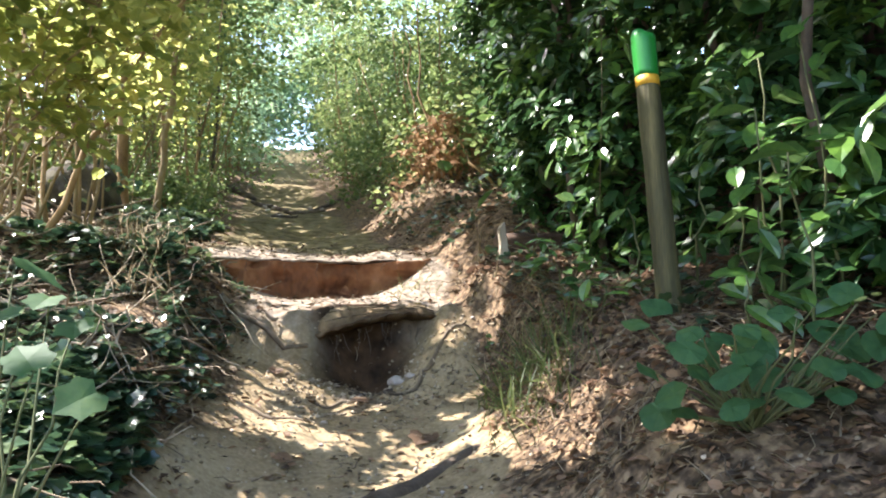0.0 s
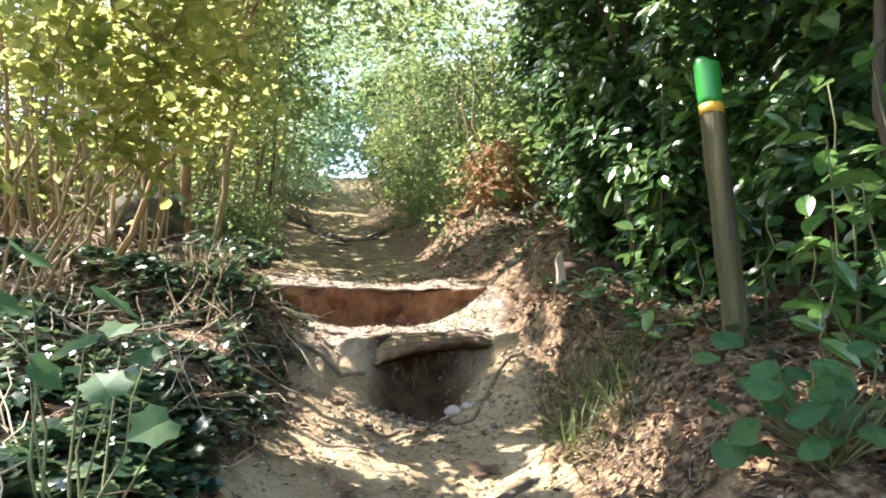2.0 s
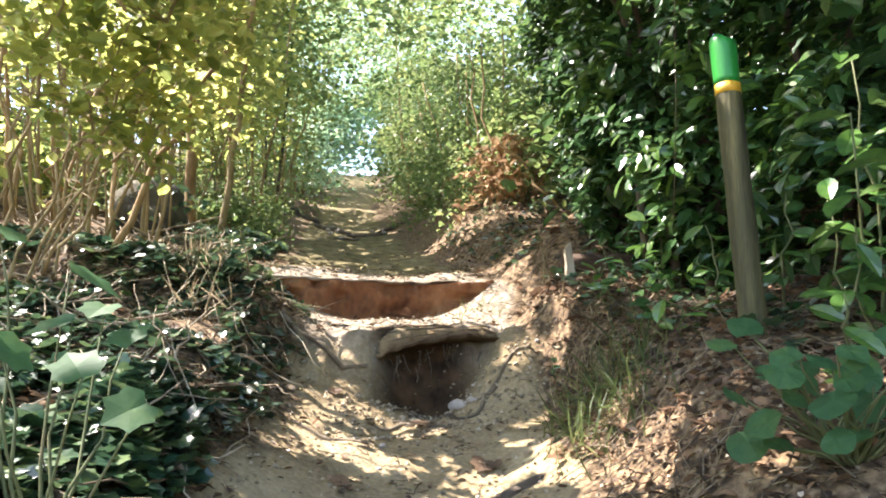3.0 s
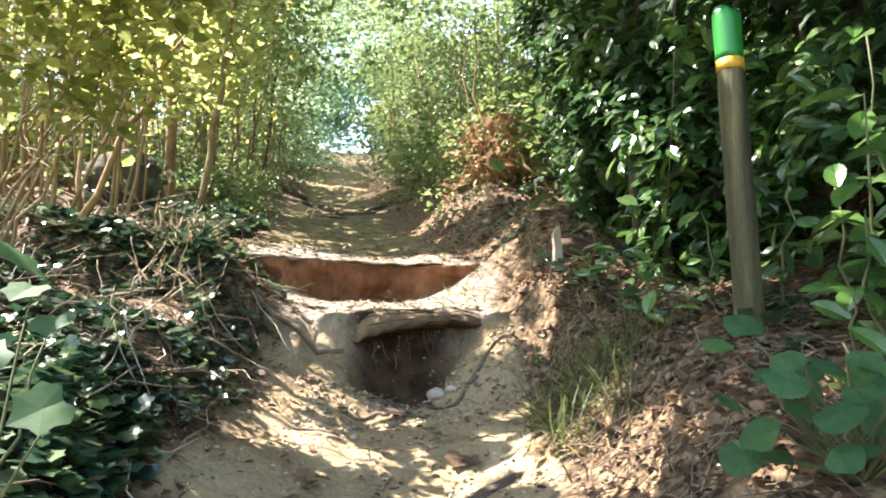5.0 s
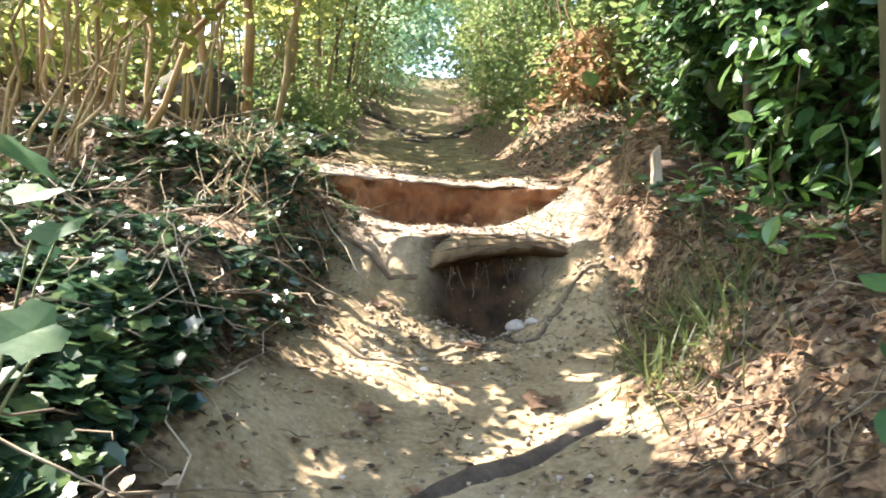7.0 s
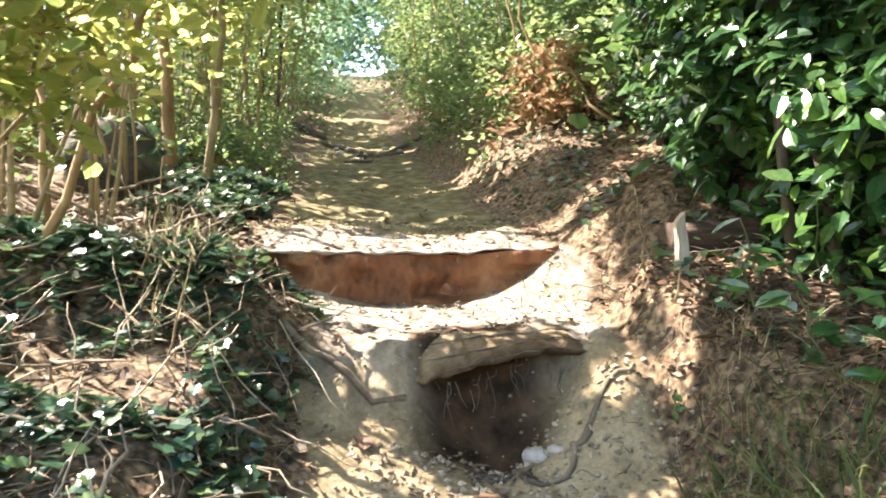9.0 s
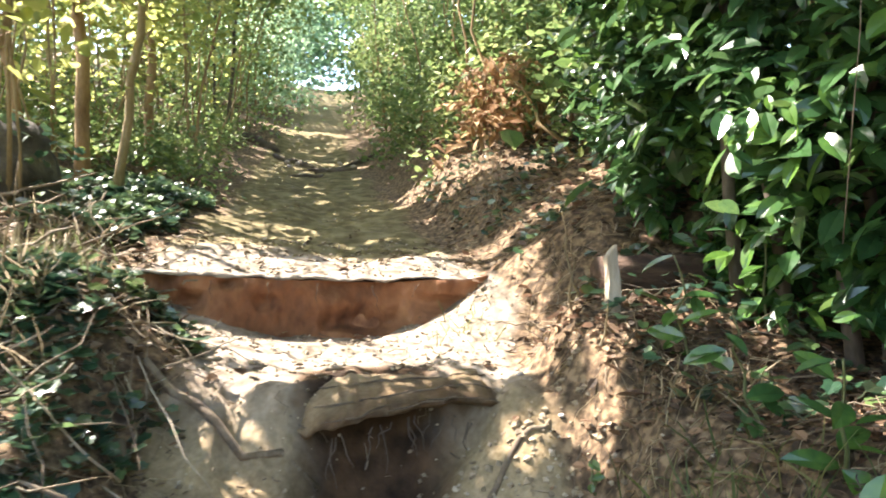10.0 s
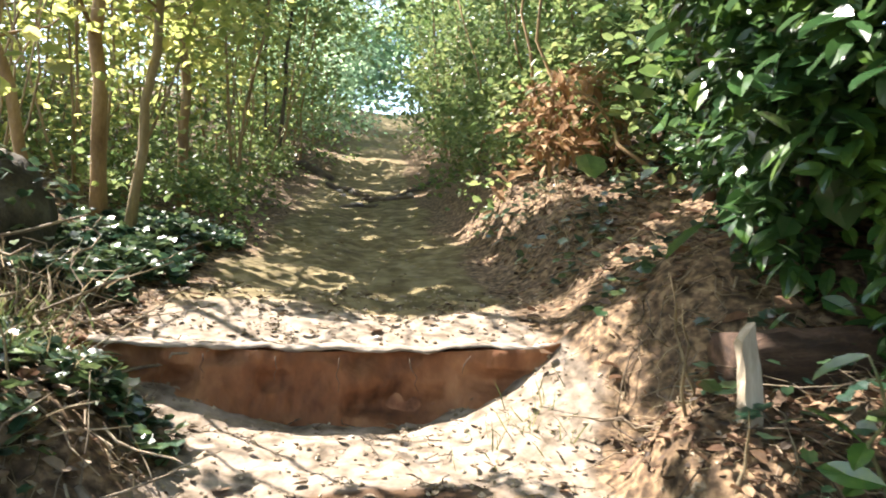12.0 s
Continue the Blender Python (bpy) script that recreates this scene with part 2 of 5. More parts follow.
def ground_z(x, y):
    """Height of the ground over numpy arrays."""
    x, y = np.asarray(x, float), np.asarray(y, float)
    lower = np.interp(y, [-400, -60, -15, 0, 2, 3, 3.8, 4.75, 6.2], [-9, -8, -3.2, -0.03, 0.36, 0.58, 0.79, 0.97, 1.3])
    upper = np.interp(y, [5, 6, 6.5, 7, 8, 10, 13, 17, 30, 36, 60, 400], [1.7, 1.868, 2.02, 2.12, 2.31, 2.74, 3.45, 4.7, 9.0, 10.2, 11.5, 13])
    ledge = 1.465 + 0.13 * (y - 4.72) / 1.25 + 0.30 * np.clip((x - 0.95) / 0.65, 0, 1.2) ** 1.6 * smooth(y, 5.1, 5.95) + 0.16 * np.clip((0.4 - x) / 0.6, 0, 1) * smooth(y, 5.2, 5.95)
    side = 1 - smooth(x, 0.25, 0.7)
    far = smooth(x, 1.42, 1.75)
    w1 = 0.13 + 0.12 * side + 0.1 * smooth(x, 1.1, 1.4) + 0.15 * far
    edge1 = 4.74 + 0.2 * side + 0.06 * (vnoise(x * 3, 0 * x, 3) - 0.5) - 0.16 * smooth(x, 1.5, 1.7) + 0.27 * np.sin(np.pi * np.clip((x - 0.48) / 1.0, 0, 1) ** 0.72) ** 1.1 + 0.05 * (vnoise(x * 11, y * 0, 63) - 0.5) * (0.75 + 0.5 * vnoise(x * 7, 0 * x + 3, 4))
    heap = smooth(y, 4.2, 4.72) * (0.42 * smooth(x, 0.84, 1.42) + 0.13 * (1 - smooth(x, 0.42, 0.86)))
    lower = lower + heap * (1 - smooth(y, 4.95, 5.2))
    pit = 0.05 * np.exp(-((x - 0.82) / 0.16) ** 2 - ((y - 4.78) / 0.2) ** 2)
    step = smooth((y - edge1) / w1, -1, 1)
    z = lower - pit + (ledge - lower + pit) * step + 4 * step * (1 - step) * (0.1 * (vnoise(x * 8, y * 14, 64) - 0.5) + 0.05 * (vnoise(x * 23, y * 31, 65) - 0.5))
    off = smooth(x, 1.6, 1.9) + 1 - smooth(x, -0.75, -0.4)
    w2 = 0.012 + 0.45 * off
    z = z + (upper - z) * smooth((y - 6.06) / w2, -1, 1)
    xl, xr = trail_left(y), trail_right(y)
    mid, half = (xl + xr) / 2, (xr - xl) / 2
    u = np.interp(y, [3, 4.4, 4.9, 6, 8, 13, 18], [0.24, 0.14, 0.03, 0.03, 0.06, 0.09, 0.08])
    z = z + u * np.clip(np.abs(x - mid) / half, 0, 1) ** 2.2
    hl = np.interp(y, [0, 2, 3, 4, 4.5, 5.2, 5.6, 6.0, 7, 10, 14, 17, 30], [0.3, 0.26, 0.17, 0.26, 0.24, 0.22, 0.16, 0.04, 0.03, 0.06, 0.06, 0.06, 0.06])
    hr = np.interp(y, [0, 2, 2.7, 4, 4.9, 5.5, 6.2, 7.5, 8.7, 13, 30], [0.2, 0.25, 0.42, 0.36, 0.42, 0.22, 0.12, 0.3, 0.42, 0.2, 0.15])
    dl, dr = np.clip(xl - x, 0, None), np.clip(x - xr, 0, None)
    z = z + hl * smooth(dl, 0, 0.4) + 0.12 * np.minimum(dl, 5) + hr * smooth(dr, 0, 0.5) + np.interp(y, [9, 14], [0.3, 0.14]) * np.minimum(dr, 4)
    shelf = 1.55 + 0.36 * (y - 4.2) + 0.04 * (x - 1.8)
    flat = smooth(x, 1.46, 1.72) * smooth(y, 3.7, 4.2) * (1 - smooth(y, 4.95, 5.3)) * (1 - 0.6 * smooth(x, 2.6, 3.6))
    z = z + (shelf - z) * flat
    across = smooth(x, -0.8, -0.3) * (1 - smooth(x, 1.1, 1.7))
    z = z + 0.3 * across * (smooth(y, 16.2, 16.45) - smooth(y, 13.5, 19))
    bank = smooth(np.maximum(dl, dr), 0, 0.4)
    near = (1 - smooth(np.abs(y - 5), 12, 25)) * (1 - 0.85 * np.exp(-(((y - 6.2) / 0.2) ** 2)) * (x > -0.6) * (x < 1.5))
    z = z + near * (0.07 + 0.05 * bank) * (vnoise(x * 2.3, y * 2.3, 1) - 0.5) + near * (0.03 + 0.03 * bank) * (vnoise(x * 9, y * 9, 2) - 0.5)
    return z + near * 0.012 * (vnoise(x * 27, y * 27, 5) - 0.5)


def gz(x, y):
    return float(ground_z(np.array([x]), np.array([y]))[0])


def mesh_from(name, verts, faces, material, smooth_shade=True):
    """A mesh from numpy arrays of vertices and of equal-sided faces."""
    me = bpy.data.meshes.new(name)
    verts, faces = np.asarray(verts, np.float32), np.asarray(faces, np.int32)
    k = faces.shape[1]
    me.vertices.add(len(verts))
    me.vertices.foreach_set("co", verts.ravel())
    me.loops.add(faces.size)
    me.loops.foreach_set("vertex_index", faces.ravel())
    me.polygons.add(len(faces))
    me.polygons.foreach_set("loop_start", np.arange(0, faces.size, k, dtype=np.int32))
    me.update(calc_edges=True)
    me.polygons.foreach_set("use_smooth", np.full(len(faces), smooth_shade))
    me.materials.append(material)
    return me


def part(name, bm, material, parent=None, label=""):
    me = bpy.data.meshes.new(name)
    bm.to_mesh(me)
    bm.free()
    me.materials.append(material)
    for p in me.polygons:
        p.use_smooth = True
    ob = new(name, me)
    if parent:
        ob.parent = parent
    if label:
        ob["label"] = label
    return ob


def thing(name, label, category, group="", kind="", at=(0, 0, 0)):
    ob = new(name)
    ob.location = at
    return tagged(ob, label, category, group, kind)


def tube(bm, pts, radii, sides=7, rough=0.0, cap=True):
    """A tapered, bent tube through pts."""
    rings = []
    pts = [Vector(p) for p in pts]
    for k, p in enumerate(pts):
        d = (pts[min(k + 1, len(pts) - 1)] - pts[max(k - 1, 0)]).normalized()
        a = d.orthogonal().normalized() if k == 0 else (a - d * a.dot(d)).normalized()
        b = d.cross(a)
        ring = []
        for s in range(sides):
            g = 2 * math.pi * s / sides
            r = radii[k] * (1 + rough * (random.random() - 0.5))
            ring.append(bm.verts.new(p + (a * math.cos(g) + b * math.sin(g)) * r))
        rings.append(ring)
    for r0, r1 in zip(rings, rings[1:]):
        for s in range(sides):
            bm.faces.new((r0[s], r0[(s + 1) % sides], r1[(s + 1) % sides], r1[s]))
    if cap:
        bm.faces.new(rings[0][::-1])
        bm.faces.new(rings[-1])
    return bm


def bent(p0, p1, n=7, wob=0.05, sag=0.0):
    """Points of a wavy line from p0 to p1."""
    p0, p1 = Vector(p0), Vector(p1)
    out = []
    for k in range(n):
        f = k / (n - 1)
        w = wob * math.sin(math.pi * f)
        out.append(p0.lerp(p1, f) + Vector((random.uniform(-w, w), random.uniform(-w, w), random.uniform(-w, w) * 0.4 - sag * math.sin(math.pi * f))))
    return out


# leaf shapes: base at the origin, tip at y = 1, slightly folded along the midrib
OVAL = (np.array([(0, 0, 0), (-0.33, 0.3, 0.07), (-0.3, 0.7, 0.05), (0, 1, -0.08), (0.3, 0.7, 0.05), (0.33, 0.3, 0.07)]), np.array([(0, 3, 2, 1), (0, 5, 4, 3)]))
LANCE = (np.array([(0, 0, 0), (-0.17, 0.3, 0.06), (-0.18, 0.62, 0.04), (0, 1, -0.12), (0.18, 0.62, 0.04), (0.17, 0.3, 0.06), (0, 0.45, 0.0)]), np.array([(0, 6, 2, 1), (6, 3, 3, 2), (0, 5, 4, 6), (6, 4, 3, 3)]))
LANCE = (LANCE[0], np.array([(0, 6, 2), (0, 2, 1), (6, 3, 2), (0, 5, 4), (0, 4, 6), (6, 4, 3)]))
WIDE = [(0.1, 0.1), (0.28, 0.21), (0.5, 0.25), (0.72, 0.2), (0.88, 0.11)]
BROAD = (np.array([(0, 0, 0)] + [(s * w, v, 0.28 * w - 0.1 * v * v) for v, w in WIDE for s in (-1, 1)] + [(0, 1, -0.14), (0, 0.5, -0.02)]),
         np.array([(0, 2, 12), (12, 1, 0), (2, 4, 12), (3, 1, 12), (4, 6, 12), (5, 3, 12), (6, 8, 12), (7, 5, 12), (8, 10, 12), (9, 7, 12), (10, 11, 12), (11, 9, 12)]))
LOBES = [(0, 0.02), (-0.26, -0.1), (-0.5, 0.16), (-0.42, 0.38), (-0.47, 0.68), (-0.24, 0.74), (0, 1.0), (0.24, 0.74), (0.47, 0.68), (0.42, 0.38), (0.5, 0.16), (0.26, -0.1)]
LOBED = (np.array([(0, 0.38, 0.0)] + [(a, b, 0.16 * abs(a) - 0.07 * b) for a, b in LOBES]), np.array([(0, k + 1, (k + 1) % 12 + 1) for k in range(12)]))
ROUND = (np.array([(0, 0.42, 0.03)] + [(0.5 * math.sin(g) * (1 + 0.06 * math.sin(5 * g)), 0.5 - 0.5 * math.cos(g) * (1 if math.cos(g) < 0.9 else 0.75), 0.05 * math.cos(3 * g)) for g in [2 * math.pi * k / 14 for k in range(14)]]), np.array([(0, (k + 1) % 14 + 1, k + 1) for k in range(14)]))
CLOD = (np.array([(0, 0, 0.4), (0.5, 0, 0), (0, 0.5, 0.05), (-0.45, 0.05, 0), (0.05, -0.5, 0), (0, 0, -0.3)]), np.array([(0, 1, 2), (0, 2, 3), (0, 3, 4), (0, 4, 1), (5, 2, 1), (5, 3, 2), (5, 4, 3), (5, 1, 4)]))
BLADE = (np.array([(-0.02, 0, 0), (0.02, 0, 0), (-0.016, 0.5, 0.05), (0.016, 0.5, 0.05), (0, 1, -0.06)]), np.array([(0, 1, 3), (0, 3, 2), (2, 3, 4)]))

# sunlit spots on the ground, as capsules x0, y0, x1, y1, r; crowns leave gaps towards the sun there
SPOTS = [(random.uniform(-0.4, 1.7), random.uniform(2.2, 15), 0, 0, random.uniform(0.0, 0.04)) for _ in range(36)]
SPOTS += [(random.uniform(-2.2, 0), random.uniform(2.0, 9), 0, 0, random.uniform(0.03, 0.12)) for _ in range(85)]
SPOTS += [(random.uniform(1.5, 3), random.uniform(2.0, 9), 0, 0, random.uniform(0.02, 0.05)) for _ in range(8)]
SPOTS = [(x, y, x + random.uniform(-0.12, 0.12), y + random.uniform(-0.06, 0.06), r) for x, y, _, _, r in SPOTS]
SPOTS = [s for s in SPOTS if not (-0.45 < s[0] < 1.25 and s[1] < 4.75)]
for _ in range(34):
    x, y = random.uniform(-0.3, 1.3), random.uniform(6.8, 13)
    SPOTS.append((x, y, x + random.uniform(0.1, 0.35), y + random.uniform(-0.04, 0.04), random.uniform(-0.09, -0.03)))
for _ in range(17):
    x, y = random.uniform(-0.6, 1.35), random.uniform(6.02, 6.38)
    SPOTS.append((x, y, x + random.uniform(0.05, 0.25), y + random.uniform(-0.03, 0.03), random.uniform(0.02, 0.07)))
for _ in range(26):
    x, y = random.uniform(0.2, 1.45), random.uniform(5.32, 5.95)
    SPOTS.append((x, y, x + random.uniform(0.05, 0.3), y + random.uniform(-0.06, 0.06), random.uniform(0.02, 0.09)))
SPOTS += [(0.5, 5.75, 1.4, 5.7, 0.12), (1.42, 5.3, 1.68, 5.0, 0.13), (1.5, 5.5, 1.65, 5.35, 0.07), (0.0, 5.8, 0.35, 5.5, 0.06), (0.35, 5.53, 0.85, 5.45, 0.07), (0.4, 5.15, 0.5, 5.12, 0.02),
          (-0.45, 6.14, 1.5, 6.12, 0.05), (-0.4, 6.36, 0.5, 6.42, 0.09), (-0.4, 6.24, 1.6, 6.24, 0.1), (0.3, 6.42, 1.5, 6.46, 0.05), (0.9, 6.34, 1.7, 6.4, 0.06), (1.0, 6.55, 1.7, 6.6, 0.03), (-0.3, 6.6, 0.1, 6.85, 0.07), (-0.9, 6.3, -0.3, 6.5, 0.12), (-0.9, 6.6, -0.3, 7.3, 0.25), (0.25, 5.5, 0.8, 5.3, 0.06),
          (1.76, 9.4, 1.94, 8.3, 0.08), (1.94, 8.18, 2.36, 7.78, 0.1), (1.9, 6.55, 2.2, 6.42, 0.04), (0.3, 16.75, 1.4, 17.1, 0.3),
          (-0.6, 3.9, -0.3, 4.3, 0.12), (-0.9, 3.0, -0.7, 3.2, 0.1), (2.0, 4.75, 2.3, 4.7, 0.05), (1.56, 4.44, 1.6, 4.5, 0.05), (1.7, 4.55, 1.74, 4.6, 0.04)]
# the long curved streak at the foot of the bank, and the slivers of sun on the trodden hollow
SPOTS += [(-0.25, 3.9, -0.2, 4.05, 0.02), (-0.12, 4.2, -0.04, 4.22, 0.025), (0.0, 4.13, 0.14, 4.0, 0.025), (0.14, 4.0, 0.3, 3.76, 0.03), (0.3, 3.76, 0.5, 3.72, 0.03), (0.5, 3.72, 0.71, 3.75, 0.015), (0.12, 4.28, 0.36, 3.97, -0.01), (-0.21, 3.0, -0.08, 3.04, 0.0), (-0.08, 3.04, 0.27, 3.1, 0.01),
          (0.6, 3.22, 1.05, 3.42, 0.004), (1.21, 4.22, 1.36, 4.12, 0.012), (1.07, 3.9, 1.19, 3.8, 0.0), (1.16, 3.54, 1.23, 3.41, 0.02), (1.23, 3.41, 1.32, 3.39, 0.02), (1.23, 3.41, 1.19, 3.2, 0.015), (1.22, 2.97, 1.24, 2.85, 0.04), (0.88, 3.56, 1.05, 3.47, 0.01), (1.3, 2.6, 1.42, 2.55, 0.015)]


SUNBEAMS = []


def beam(x, y, h, r):
    """A gap in the crowns through which the sun reaches a plant at height h over the ground."""
    SUNBEAMS.append((x, y, float(ground_z(x, y)) + h, r))


for _ in range(36):
    y, h = random.uniform(3.3, 7.5), random.uniform(0.3, 2.8)
    x = float(np.interp(y, [2, 3.5, 5.2, 6, 8], [1.95, 2.05, 1.98, 2.15, 2.6])) + 0.1 - 0.3 * float(smooth(h, 0.5, 1.5) * smooth(y, 3.6, 4.5))
    beam(x, y, h, random.uniform(0.05, 0.2) * (0.6 if y < 3.6 else 1))
for _ in range(12):
    beam(random.uniform(2.1, 3.2), random.uniform(7, 12), random.uniform(0.2, 1.4), random.uniform(0.1, 0.3))
for _ in range(9):
    beam(random.uniform(1.3, 2.2), random.uniform(2.0, 4.6), 0.03, random.uniform(0.0, 0.04))
for _ in range(150):
    y = random.uniform(3.3, 8.4)
    beam(float(dirt_left(y)) - random.uniform(0.35, 1.6), y, random.uniform(0.05, 0.3), random.uniform(0.06, 0.2) * (0.75 if y < 4.6 else 1))


for _ in range(46):
    beam(random.uniform(-1.2, -0.5), random.uniform(1.8, 3.6), random.uniform(0.04, 0.14), random.uniform(0.0, 0.06))
for _ in range(24):
    beam(random.uniform(-1.7, -0.5), random.uniform(3.2, 5.2), random.uniform(1.1, 2.4), random.uniform(0.04, 0.15))
for _ in range(14):
    beam(random.uniform(1.62, 2.0), random.uniform(3.5, 5.2), random.uniform(0.3, 1.7), random.uniform(0.03, 0.12))
for _ in range(16):
    beam(random.uniform(1.9, 2.5), random.uniform(7.9, 9.0), random.uniform(0.2, 0.9), random.uniform(0.08, 0.2))
for _ in range(9):
    beam(random.uniform(1.85, 2.2), random.uniform(2.1, 2.6), random.uniform(0.3, 1.1), random.uniform(0.03, 0.1))
lit_hazel = 0
while lit_hazel < 80:
    x, y, h = random.uniform(-2.6, -0.7), random.uniform(3.0, 9.0), random.uniform(0.5, 2.8)
    t = (h + 0.6) / SUN.z
    if -0.5 < x - SUN.x * t < 2.4 and y - SUN.y * t < 4.9:
        continue
    beam(x, y, h, random.uniform(0.12, 0.3))
    lit_hazel += 1


# the lit landing and board edge
for x0, y0, x1, y1, n, r in [(-0.4, 6.14, 1.5, 6.14, 22, 0.05), (0.3, 5.5, 1.5, 5.45, 9, 0.07)]:
    for k in range(n):
        f = k / (n - 1)
        beam(x0 + (x1 - x0) * f, y0 + (y1 - y0) * f, 0.02, r)


def sunlit(p, margin=0.08):
    """Whether points p (n x 3) would shade one of the sunlit spots."""
    t = (p[:, 2] - 0.0 - 0.27 * p[:, 1]) / (SUN.z - 0.27 * SUN.y)
    x, y = p[:, 0] - SUN.x * t, p[:, 1] - SUN.y * t
    for _ in range(3):
        t = (p[:, 2] - ground_z(x, y)) / SUN.z
        x, y = p[:, 0] - SUN.x * t, p[:, 1] - SUN.y * t
    low = t < 0.25
    x, y = x + 0.10 * (vnoise(x * 7, y * 7, 8) - 0.5), y + 0.10 * (vnoise(x * 7, y * 7, 9) - 0.5)
    out = np.zeros(len(p), bool)
    for x0, y0, x1, y1, r in SPOTS:
        dx, dy = x1 - x0, y1 - y0
        k = np.clip(((x - x0) * dx + (y - y0) * dy) / (dx * dx + dy * dy), 0, 1)
        out |= (x - x0 - k * dx) ** 2 + (y - y0 - k * dy) ** 2 < (r + margin) ** 2
    out &= ~low
    s = np.array(SUN)
    for x, y, z, r in SUNBEAMS:
        w = p - np.array((x, y, z))
        along = w @ s
        out |= (along > 0.35) & (((w - along[:, None] * s) ** 2).sum(1) < (r + 0.6 * margin) ** 2)
    return out


def leaves(name, shape, points, size, material, parent=None, up=0.6, droop=0.35, face=None, spread=0.35, gaps=True, label="", origin=None):
    """Many leaves in one mesh. up: how far they face the sky; face: a direction they lean to; droop: how far the tips hang."""
    p = np.asarray(points, float)
    if gaps and len(p):
        p = p[~sunlit(p, 0.02 + 0.7 * size)]
    n = len(p)
    nor = RNG.normal(size=(n, 3)) * 0.5
    nor[:, 2] = np.abs(nor[:, 2]) + up
    if face is not None:
        nor += np.asarray(face)
    nor /= np.linalg.norm(nor, axis=1)[:, None]
    d = RNG.normal(size=(n, 3))
    d[:, 2] -= droop * 2
    d -= nor * (d * nor).sum(1)[:, None]
    d /= np.linalg.norm(d, axis=1)[:, None] + 1e-9
    r = np.cross(d, nor)
    s = size * (1 + spread * RNG.uniform(-1, 1, n))
    tv, tf = shape
    wide = RNG.uniform(0.8, 1.15, n)
    v = p[:, None] + s[:, None, None] * (tv[None, :, :1] * wide[:, None, None] * r[:, None] + tv[None, :, 1:2] * d[:, None] + tv[None, :, 2:] * nor[:, None])
    f = (np.arange(n)[:, None, None] * len(tv) + tf[None]).reshape(-1, tf.shape[1])
    ob = new(name, mesh_from(name, v.reshape(-1, 3), f, material, smooth_shade=False))
    if parent:
        ob.parent = parent
        ob.matrix_parent_inverse = Matrix.Translation(parent.location if origin is None else origin).inverted()
    if label:
        ob["label"] = label
    return ob


def blob(n, centre, radius, shell=0.5):
    """n points in a lumpy ellipsoid, thicker towards its skin."""
    d = RNG.normal(size=(n, 3))
    d /= np.linalg.norm(d, axis=1)[:, None]
    k = RNG.uniform(0, 1, n) ** (1 / 3 * (1 - shell) + 0.02)
    lump = 0.75 + 0.5 * vnoise(d[:, 0] * 2.5 + centre[0], d[:, 2] * 2.5 + d[:, 1] * 2 + centre[1], 4)
    return np.asarray(centre) + d * (k * lump)[:, None] * np.asarray(radius)


def clumps(n, count, lo, hi, r, floor=0.3):
    """n leaf points in count clumps inside a box over the ground; lo and hi give x, y and the height over the ground."""
    c = RNG.uniform(lo, hi, (count, 3))
    p = c[RNG.integers(0, count, n)] + RNG.normal(size=(n, 3)) * r * np.array([1, 1, 0.6])
    z = ground_z(p[:, 0], p[:, 1])
    keep = p[:, 2] > floor
    p[:, 2] += z
    return p[keep]


# ------------------------------------------------------------------ ground
def axis(core_lo, core_hi, step, out, grow=1.18):
    core = list(np.arange(core_lo, core_hi + 1e-6, step))
    d, a, b = step, core[0], core[-1]
    lo, hi = [], []
    while a > -out:
        d *= grow
        a, b = a - d, b + d
        lo.append(a)
        hi.append(b)
    return np.array(lo[::-1] + core + hi)


